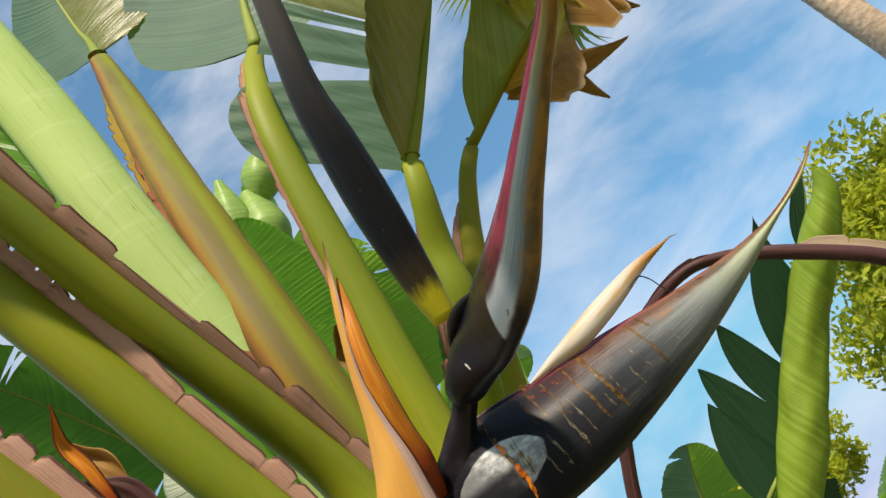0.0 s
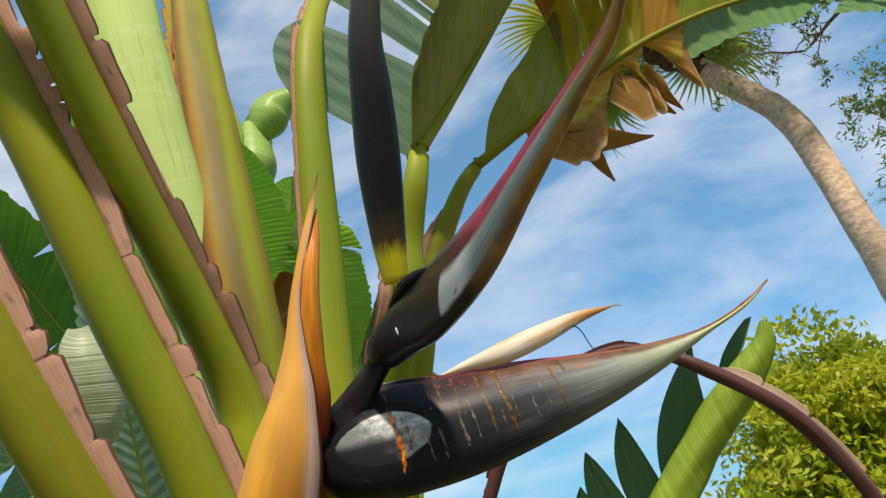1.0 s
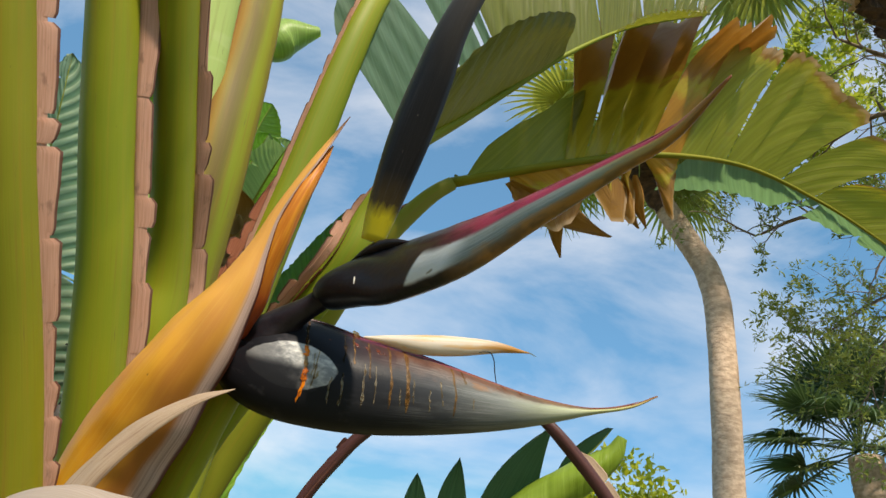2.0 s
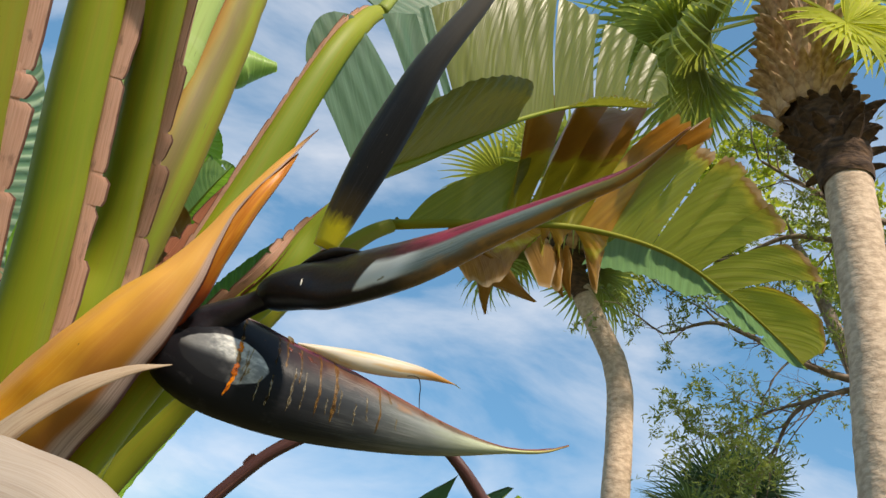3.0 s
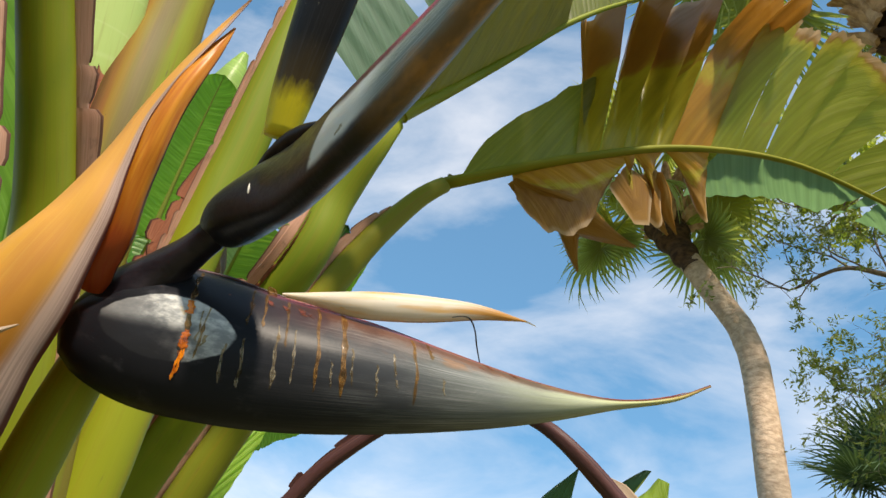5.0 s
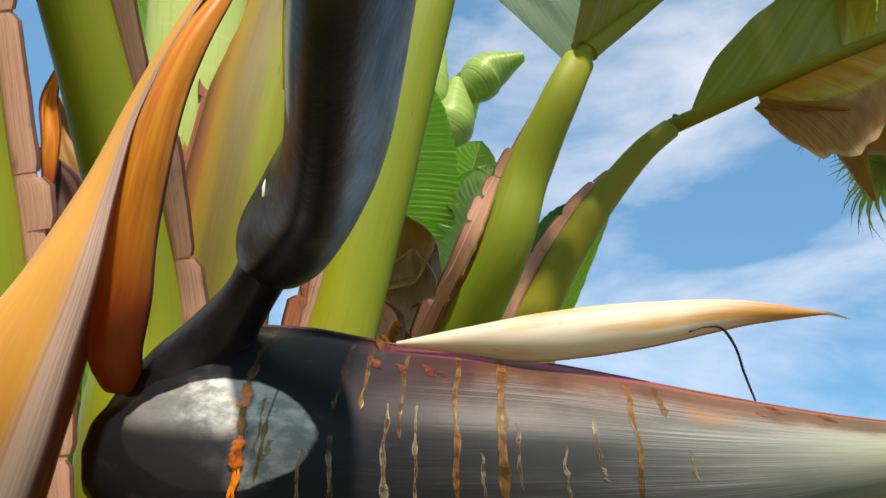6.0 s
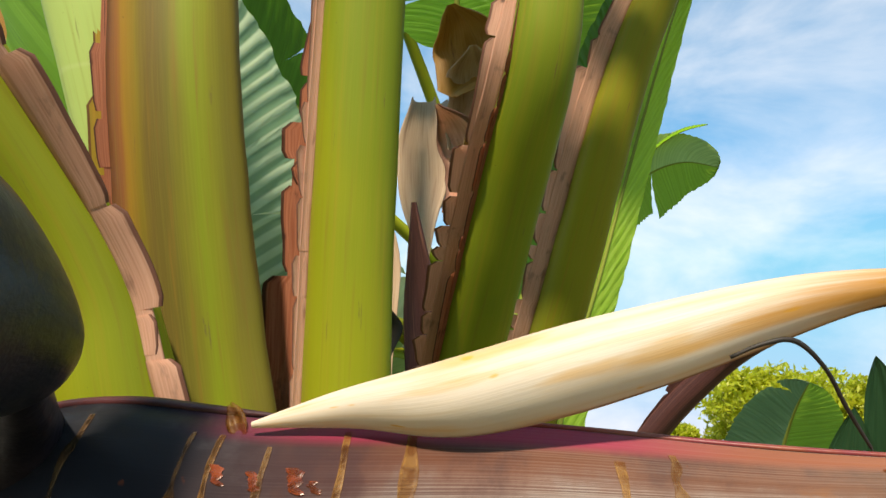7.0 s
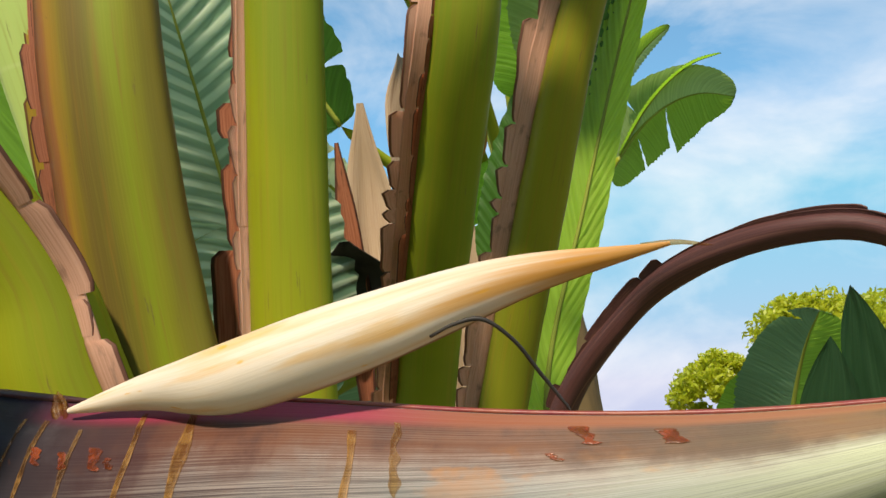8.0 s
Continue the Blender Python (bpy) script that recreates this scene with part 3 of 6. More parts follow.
def spline(pts, n):
    """n points on a smooth curve through pts, and the way along it at each."""
    p = np.array(pts, float)
    p = np.vstack([2 * p[0] - p[1], p, 2 * p[-1] - p[-2]])
    seg = np.linalg.norm(np.diff(p[1:-1, :3], axis=0), axis=1)
    at = np.concatenate([[0], np.cumsum(seg)]) / seg.sum()
    out = []
    for s in np.linspace(0, 1, n):
        i = min(int(np.searchsorted(at, s, "right")) - 1, len(at) - 2)
        f = (s - at[i]) / (at[i + 1] - at[i])
        a, b, c, d = p[i], p[i + 1], p[i + 2], p[i + 3]
        out.append(0.5 * (2 * b + (c - a) * f + (2 * a - 5 * b + 4 * c - d) * f * f + (3 * b - a - 3 * c + d) * f ** 3))
    out = np.array(out)
    way = np.gradient(out[:, :3], axis=0)
    return out, way / np.linalg.norm(way, axis=1)[:, None]


def unit(v):
    v = np.array(v, float)
    return v / max(np.linalg.norm(v), 1e-9)


def grid_mesh(name, rows, uvs, closed=False, smooth=True):
    """A mesh from rows of points, each as long as the others, with its uvs."""
    nr, nc = len(rows), len(rows[0])
    verts = [tuple(q) for r in rows for q in r]
    faces, fuv = [], []
    for i in range(nr - 1):
        for j in range(nc if closed else nc - 1):
            k = (j + 1) % nc
            faces.append((i * nc + j, i * nc + k, (i + 1) * nc + k, (i + 1) * nc + j))
            a, b, c, d = uvs[i][j], uvs[i][j + 1], uvs[i + 1][j + 1], uvs[i + 1][j]
            fuv += [a, b, c, d]
    return raw_mesh(name, verts, faces, fuv, smooth)


def raw_mesh(name, verts, faces, fuv=None, smooth=True):
    me = bpy.data.meshes.new(name)
    me.from_pydata([tuple(map(float, v)) for v in verts], [], faces)
    if fuv is not None:
        lay = me.uv_layers.new(name="UVMap")
        lay.data.foreach_set("uv", np.array(fuv, float).ravel())
    me.polygons.foreach_set("use_smooth", [smooth] * len(me.polygons))
    me.update()
    return me


def part(name, me, material, parent=None, label=""):
    """One mesh object under a thing or under a part."""
    ob = new(name, me)
    if material and not me.materials:
        me.materials.append(material)
    if parent is not None:
        ob.parent = parent
    return tagged(ob, label)


LEVEL = Matrix.Translation((-0.1, 0.3, 1.75)) @ pose(0, 0, 0, 8.6) @ Matrix.Translation((0.1, -0.3, -1.75))   # clump coordinates fit the camera's unlevelled frame; this turn levels them


def thing(name, label, category, group="", kind="", lean=False):
    ob = new(name)
    if lean:
        ob.matrix_basis = LEVEL
    ob.empty_display_size = 0.05
    return tagged(ob, label, category, group, kind)


def tube(name, pts, radii, up, squash=1.0, sides=14, n=40, groove=0.0, rough=0.0, seed=0, cap=True):
    """A tapering tube; radii across `up x way`, times squash along up. groove: depth of a channel on the up side."""
    c, way = spline([(*p, r) for p, r in zip(pts, radii)], n)
    rows, uvs = [], []
    length = np.concatenate([[0], np.cumsum(np.linalg.norm(np.diff(c[:, :3], axis=0), axis=1))])
    for i in range(n):
        w = way[i]
        side = unit(np.cross(w, up))
        u2 = np.cross(side, w)
        row, uvr = [], []
        for j in range(sides + 1):
            a = 2 * math.pi * j / sides
            r = max(c[i, 3], 0.0004)
            x, y = r * math.cos(a), r * squash * math.sin(a)
            if groove and math.sin(a) > 0.3:
                y -= groove * r * (math.sin(a) - 0.3) * 1.4
            if rough:
                k = 1 + rough * noise.noise((c[i, 0] * 30 + seed, c[i, 2] * 30, a * 1.3))
                x, y = x * k, y * k
            if j < sides:
                row.append(c[i, :3] + side * x + u2 * y)
            uvr.append((length[i], j / sides))
        rows.append(row)
        uvs.append(uvr)
    if cap:
        for k, i in ((0, 0), (len(rows), n - 1)):
            rows.insert(k, [c[i, :3]] * sides)
            uvs.insert(k, uvs[0 if k == 0 else -1])
    return grid_mesh(name, rows, uvs, closed=True)


def margin(name, pts, radii, side, width, n=300, seed=1, ragged=0.5, start=0.0, end=1.0, lift=0.8, curl=0.25, thick=0.0016):
    """A papery dry strip along one edge of a stalk, split crosswise into flaps of uneven width and curl, with real thickness."""
    c, way = spline([(*p, r) for p, r in zip(pts, radii)], n)
    rng = random.Random(seed)
    verts, faces, fuv = [], [], []
    lo, hi = int(start * (n - 1)), int(end * (n - 1))

    def piece(i0, i1, wide, bend, under, slope, top_v=1.0):
        base = len(verts)
        vs = (0, 0.3, 0.65, 0.9, 1.0, 1.0, 0.9, 0.65, 0.3, 0.0)
        steps = max(3, int(i1 - i0))
        for q in range(steps + 1):
            g = q / steps
            x = i0 + (i1 - i0) * g
            k = min(int(x), n - 2)
            p = c[k] * (1 - (x - k)) + c[k + 1] * (x - k)
            f = x / (n - 1)
            w = way[k]
            s = unit(np.array(side) - w * np.dot(side, w))
            nrm = np.cross(w, s)
            fade = max(0.05, min(1, (f - start) * 12 + 0.1, (end - f) * 9 + 0.05))
            round_off = 1 - 0.10 * max(0, 1 - g / 0.10) ** 2 - 0.22 * max(0, (g - 0.93) / 0.07) ** 2
            wd = width * fade * wide * (round_off * (1 + slope * (g - 0.5)) + 0.05 * noise.noise((f * 55, seed, wide)))
            b = p[:3] + s * p[3] * lift + nrm * under
            for m, v in enumerate(vs):
                top = 1 if m < 5 else -1
                wav = 0.035 * width * noise.noise((f * 18, seed * 1.7, 0.5)) * v
                verts.append(b + s * wd * v + nrm * (top * thick * 0.5 * (1.25 - v * 0.6) + bend * wd * v * v + wav))
        m = len(vs)
        for q in range(steps):
            for r in range(m):
                r2 = (r + 1) % m
                faces.append((base + q * m + r, base + q * m + r2, base + (q + 1) * m + r2, base + (q + 1) * m + r))
                u0, u1 = (i0 + (i1 - i0) * q / steps) / n * 6, (i0 + (i1 - i0) * (q + 1) / steps) / n * 6
                fuv.extend([(u0, vs[r] * top_v), (u0, vs[r2] * top_v), (u1, vs[r2] * top_v), (u1, vs[r] * top_v)])

    i = lo
    while i < hi - 2:
        ln = rng.choice((4, 6, 8, 10, 13, 18, 24))
        j = min(i + ln, hi)
        piece(i, j - rng.uniform(0.2, 0.9), 1.0 - ragged * rng.random() ** 2.2, curl + rng.uniform(-0.07, 0.07), rng.uniform(-0.0005, 0.0005), rng.uniform(0.05, 0.42))
        i = j
    piece(lo, hi, 0.72 - 0.35 * ragged, curl, 0.0, 0.0, 0.85)
    return raw_mesh(name, verts, faces, fuv)


def half_blade(name, rib, direction, width, v0=0.0, n=150, m=12, droop=(0, 0, -0.2), tears=0, seed=3, s0=0.0, s1=1.0, shape=(0.55, 0.75),
               gap=0.012, ripple=0.0022, waves=34.0, fray=0.06, lag=0.08, sign=1.0, shred=0.25, radius=0.006, rounded=0.0, cup=0.0, deep=(0.35, 0.97), pointed=0.0):
    """One half of a big leaf: from the midrib outwards, rippled across, slit into strips by tears, with a frayed rim."""
    rng = random.Random(seed)
    c, way = spline(rib, n)
    cuts = sorted(rng.uniform(s0 + 0.06 * (s1 - s0), s1 - 0.03) for _ in range(tears))
    depth = [rng.uniform(*deep) for _ in cuts]
    edges = [s0] + cuts + [s1]
    verts, faces, fuv = [], [], []
    for e in range(len(edges) - 1):
        a, b = edges[e], edges[e + 1]
        if b - a < 0.004:
            continue
        da = 1.0 if e == 0 else 1 - depth[e - 1]
        db = 1.0 if e == len(edges) - 2 else 1 - depth[e]
        cols = max(3, int((b - a) * n))
        hang = rng.uniform(-1, 1) * shred
        cut_len = 1.0 if tears == 0 else rng.uniform(0.86, 1.04)
        base = len(verts)
        for i in range(cols + 1):
            g = i / cols
            for j in range(m + 1):
                v = j / m
                inset_a = gap * max(0, v - da) / max(1e-3, 1 - da) if da < 1 else 0
                inset_b = gap * max(0, v - db) / max(1e-3, 1 - db) if db < 1 else 0
                s = (a + inset_a) + g * (b - inset_b - a - inset_a)
                s = min(max(s, 0), 1)
                k = s * (n - 1)
                i0 = min(int(k), n - 2)
                f = k - i0
                p = c[i0] * (1 - f) + c[i0 + 1] * f
                w = way[i0]
                d = unit(np.array(direction) - w * np.dot(direction, w))
                nrm = np.cross(w, d) * sign
                wid = width * max(0.0, (math.sin(math.pi * min(1, max(0, s)) ** shape[0]))) ** shape[1]
                wid *= cut_len * (1 + fray * noise.noise((s * 60, seed * 3.1, 0.2)) * (v > 0.9))
                if rounded:
                    wid *= 1 - rounded * abs(2 * g - 1) ** 3
                if pointed:
                    wid *= 1 - pointed * abs(g - 0.2) ** 1.3
                lean = lag * wid * v * v
                rp = ripple * math.sin((s - 0.10 * v) * waves * 2 * math.pi) * min(1, v * 3) + 0.5 * ripple * noise.noise((s * 25, v * 3, seed))
                drop = np.array(droop) * wid * v * v + nrm * (hang * wid * max(0, v - 0.25) ** 1.5)
                off = d * (wid * v) + w * lean + nrm * (rp + cup * wid * math.sin(math.pi * g) * v) + drop
                verts.append(p + off)
        for i in range(cols):
            for j in range(m):
                q = base + i * (m + 1) + j
                faces.append((q, q + 1, q + m + 2, q + m + 1))
                for ii, jj in ((i, j), (i, j + 1), (i + 1, j + 1), (i + 1, j)):
                    fuv.append((a + (b - a) * ii / cols, sign * jj / m))
    return raw_mesh(name, verts, faces, fuv)


def leaf_part(parent, rib, halves, rib_radius=0.007, rib_material=None, label="", rib_up=(0, 0, 1), name="leaf"):
    """A leaf under a plant: its midrib, with the two half blades as sub-parts."""
    radii = [rib_radius * (1 - 0.88 * (k / (len(rib) - 1)) ** 0.7) for k in range(len(rib))]
    mid = part(name, tube("midrib", rib, radii, rib_up, 0.8, 10, 48), rib_material or M_RIB, parent, label)
    for h in halves:
        h = dict(h)
        material = h.pop("material")
        part("blade", half_blade("blade", rib, radius=rib_radius, **h), material, mid)
    return mid


def strips(name, rib, direction, pieces, n=14, m=9, tilt=0.0, seed=1, ripple=0.0016, fray=0.0, curl=0.0, sign=1.0, pull=0.25, swell=0.0, pleat=0.0):
    """Part of a torn leaf: pieces side by side, each from a stretch of the midrib (as shares of its chord) out to an end edge between two
    places (share of the chord, height over it); bow swells the end edge, and pieces lean out of the plane by turns."""
    rng = random.Random(seed)
    c, way = spline(rib, 80)
    o, ch = c[0, :3], c[-1, :3] - c[0, :3]
    ln = np.linalg.norm(ch)
    w = ch / ln
    d = unit(np.array(direction) - w * np.dot(direction, w))
    nrm = np.cross(w, d) * sign
    share = (c[:, :3] - o) @ w / ln
    verts, faces, fuv = [], [], []
    for s0, s1, (ca, ha), (cb, hb), bow in pieces:
        base = len(verts)
        side_tilt = tilt * rng.choice((-1, 1)) * rng.uniform(0.4, 1.0)
        back = tilt * rng.uniform(-0.5, 0.5)
        for i in range(n + 1):
            g = i / n
            root = np.array([np.interp(s0 + (s1 - s0) * g, share, c[:, k]) for k in range(3)])
            end = o + ch * (ca + (cb - ca) * g) + d * (ha + (hb - ha) * g)
            out_dir = unit(end - root)
            end = end + out_dir * bow * math.sin(math.pi * g) ** 0.7
            reach = np.linalg.norm(end - root)
            end = end + out_dir * reach * fray * noise.noise((g * 6, seed * 2.3, s0 * 40))
            bend = d * reach * pull * 0.5 + w * swell * reach * (g - 0.5)
            for j in range(m + 1):
                f = j / m
                p = root * (1 - f) ** 2 + (root + (end - root) * 0.5 + bend) * 2 * f * (1 - f) + end * f * f
                off = side_tilt * reach * (g - 0.5) * f * 0.6 + back * reach * f * f + curl * reach * max(0, f - 0.55) ** 2 * 3
                off += pleat * reach * (abs(2 * g - 1) - 0.5) * min(1, 2 * f)
                off += ripple * math.sin((s0 + (s1 - s0) * g) * 150) * min(1, 3 * f) + 2 * ripple * noise.noise((g * 3, f * 2, seed + s0 * 30))
                verts.append(p + nrm * off)
        for i in range(n):
            for j in range(m):
                q = base + i * (m + 1) + j
                faces.append((q, q + 1, q + m + 2, q + m + 1))
                for ii, jj in ((i, j), (i, j + 1), (i + 1, j + 1), (i + 1, j)):
                    fuv.append((s0 + (s1 - s0) * ii / n, sign * jj / m))
    return raw_mesh(name, verts, faces, fuv)


def boat(name, axis_pts, tops, bottoms, halfs, n=70, m=16, up=(0, 0, 1), rim=0.0015, belly=0.45):
    """A closed boat-shaped bract: keel below, two flanks that meet in a narrow slit above. uv: along, height (minus on the far flank)."""
    c, way = spline([(*p, a, b, h) for p, a, b, h in zip(axis_pts, tops, bottoms, halfs)], n)
    rows, uvs = [], []
    for i in range(n):
        w = way[i]
        side = unit(np.cross(w, up))
        u2 = np.cross(side, w)
        hi, lo, hw = c[i, 3], c[i, 4], max(c[i, 5], 0.0003)
        row, uvr = [], []
        vs = [k / m for k in range(m + 1)]
        for sgn in (1, -1):
            for v in (reversed(vs) if sgn == 1 else vs[1:]):
                prof = (math.sqrt(max(0.0, 1 - (1 - v / belly) ** 2)) if v < belly else math.cos(math.pi / 2 * (v - belly) / (1 - belly)) ** 0.8)
                x = hw * prof + rim * v * min(1, hw * 100)
                row.append(c[i, :3] + side * x * sgn + u2 * (-lo + (hi + lo) * v))
                uvr.append((i / (n - 1), v * sgn if v > 0 else 0.0))
        uvr.append(uvr[0])
        rows.append(row)
        uvs.append(uvr)
    rows.insert(0, [rows[0][0] * 0 + c[0, :3]] * len(rows[0]))
    uvs.insert(0, uvs[0])
    rows.append([c[-1, :3]] * len(rows[0]))
    uvs.append(uvs[-1])
    return grid_mesh(name, rows, uvs, closed=True), rows


def cupped(name, pts, radii, open_dir, spread, n=60, m=18, thick=0.0015, flare=0.0, seed=1, wave=0.0):
    """A rolled bract: a trough whose open side looks along open_dir; spread: half the arc in degrees."""
    c, way = spline([(*p, r, s) for p, r, s in zip(pts, radii, spread)], n)
    rows, uvs = [], []
    for i in range(n):
        w = way[i]
        o = unit(np.array(open_dir) - w * np.dot(open_dir, w))
        s = np.cross(w, o)
        r = max(c[i, 3], 0.0004)
        row, uvr = [], []
        for layer in (0, 1):
            rr = r - layer * min(thick, r * 0.5)
            ks = range(m + 1) if layer == 0 else range(m, -1, -1)
            for k in ks:
                a = radians(c[i, 4]) * (2 * k / m - 1)
                fl = 1 + flare * abs(2 * k / m - 1) ** 4 + wave * noise.noise((i * 0.15, k * 0.3, seed))
                row.append(c[i, :3] + (-o * math.cos(a) + s * math.sin(a)) * rr * fl)
                uvr.append((i / (n - 1), k / m))
        uvr.append(uvr[0])
        rows.append(row)
        uvs.append(uvr)
    return grid_mesh(name, rows, uvs, closed=True)

# ---------- ground ----------
def build_ground():
    n = 60
    xs = np.concatenate([-np.geomspace(1500, 0.5, n), np.geomspace(0.5, 1500, n)])
    rows = [[(x, y + 5, 0.05 * noise.noise((x * 0.2, y * 0.2, 0)) if abs(x) < 60 and abs(y) < 60 else 0) for x in xs] for y in xs]
    uvs = [[(x, y) for x in xs] for y in xs]
    g = part("ground", grid_mesh("ground", rows, uvs), M_GRASS)
    tagged(g, "unseen ground reaching to the horizon, toned to bounce light up", "ground", kind="structure")


build_ground()

# ---------- the big flower head ----------
flower = thing("flower_head", "large blue-black bird of paradise flower head with boat-shaped bracts", "flower", lean=True)
AX = np.array((0.842, 0.540, 0.0))
BASE = np.array((-0.315, 0.560, 0.0))
#            along, upper edge, keel, half width
LOWER = [(-0.012, 1.868, 1.842, 0.006), (0.000, 1.881, 1.813, 0.017), (0.022, 1.888, 1.800, 0.025), (0.052, 1.892, 1.795, 0.029), (0.106, 1.886, 1.796, 0.029),
         (0.170, 1.882, 1.806, 0.026), (0.238, 1.873, 1.822, 0.020), (0.300, 1.868, 1.841, 0.013), (0.360, 1.870, 1.863, 0.006), (0.410, 1.884, 1.880, 0.003), (0.446, 1.902, 1.900, 0.001)]
BENT = [0.026, 0.026, 0.023, 0.018, 0.010, 0.004, 0, 0, 0, 0, 0]   # the foot is set back along a view line to fit the camera


def lower_spathe():
    mids = [tuple(BASE + AX * s + np.array((-0.36 * k, 0.87 * k, 0.1 * k + (a + b) / 2))) for (s, a, b, h), k in zip(LOWER, BENT)]
    halves = [(a - b) / 2 for s, a, b, h in LOWER]
    me, rows = boat("lower_spathe", mids, halves, halves, [h for s, a, b, h in LOWER], n=80)
    return me, rows


low_mesh, low_rows = lower_spathe()
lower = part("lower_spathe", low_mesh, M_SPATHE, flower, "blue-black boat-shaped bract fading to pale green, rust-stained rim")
M_V = 16


def on_lower(u, v, out=0.0):
    """A place on the near flank of the lower bract, u along it, v from keel to rim."""
    i = min(max(u, 0), 1) * (len(low_rows) - 3) + 1
    i0, f = int(i), i - int(i)
    j = (1 - min(max(v, 0), 1)) * M_V
    j0, g = min(int(j), M_V - 1), j - min(int(j), M_V - 1)
    p = [np.array(low_rows[min(i0 + a, len(low_rows) - 2)][j0 + b]) for a in (0, 1) for b in (0, 1)]
    q = (p[0] * (1 - g) + p[1] * g) * (1 - f) + (p[2] * (1 - g) + p[3] * g) * f
    nrm = unit(np.cross(p[1] - p[0], p[2] - p[0]))
    if np.dot(nrm, (0.54, -0.84, 0)) < 0:
        nrm = -nrm
    return q + nrm * out


def drip(name, u, v0, v1, width, material, seed, slide=0.01, label="", out=0.0003, knots=0):
    """A dried run of sap lying on the flank: flat, uneven, thicker at its foot."""
    rng = random.Random(seed)
    n = 22
    rows, uvs = [], []
    wob = rng.uniform(0, 9)
    for i in range(n):
        f = i / (n - 1)
        v = v0 + (v1 - v0) * f
        uc = u + slide * f + 0.0030 * noise.noise((f * 4, wob, 0))
        wd = 0.8 * width * (0.55 + 0.45 * noise.noise((f * 7, wob, 3)) + 0.12 * (f > 0.82)) * min(1, (1 - f) * 9 + 0.15)
        for q in range(knots):
            wd *= 1 + 1.1 * math.exp(-((f - (q + 0.6) / (knots + 0.3)) * 16) ** 2)
        row = []
        for k in range(7):
            x = (k / 3 - 1)
            row.append(on_lower(uc + x * wd / 0.46, v, out + width * 0.05 * (1 - x * x)))
        rows.append(row)
        uvs.append([(f, k / 6) for k in range(7)])
    part(name, grid_mesh(name, rows, uvs), material, lower, label)


def fleck(p, radius, parent, long=1.0):
    """A small uneven speck stuck to the skin."""
    me = bpy.data.meshes.new("fleck")
    bm = bmesh.new()
    bmesh.ops.create_uvsphere(bm, u_segments=10, v_segments=6, radius=radius)
    for v in bm.verts:
        v.co.x *= long
        v.co += v.co.normalized() * radius * 0.2 * noise.noise(v.co * 900)
    bm.to_mesh(me)
    bm.free()
    f = part("fleck", me, M_WHITE, parent, "small white fleck")
    f.location = Vector(tuple(p))
    return f


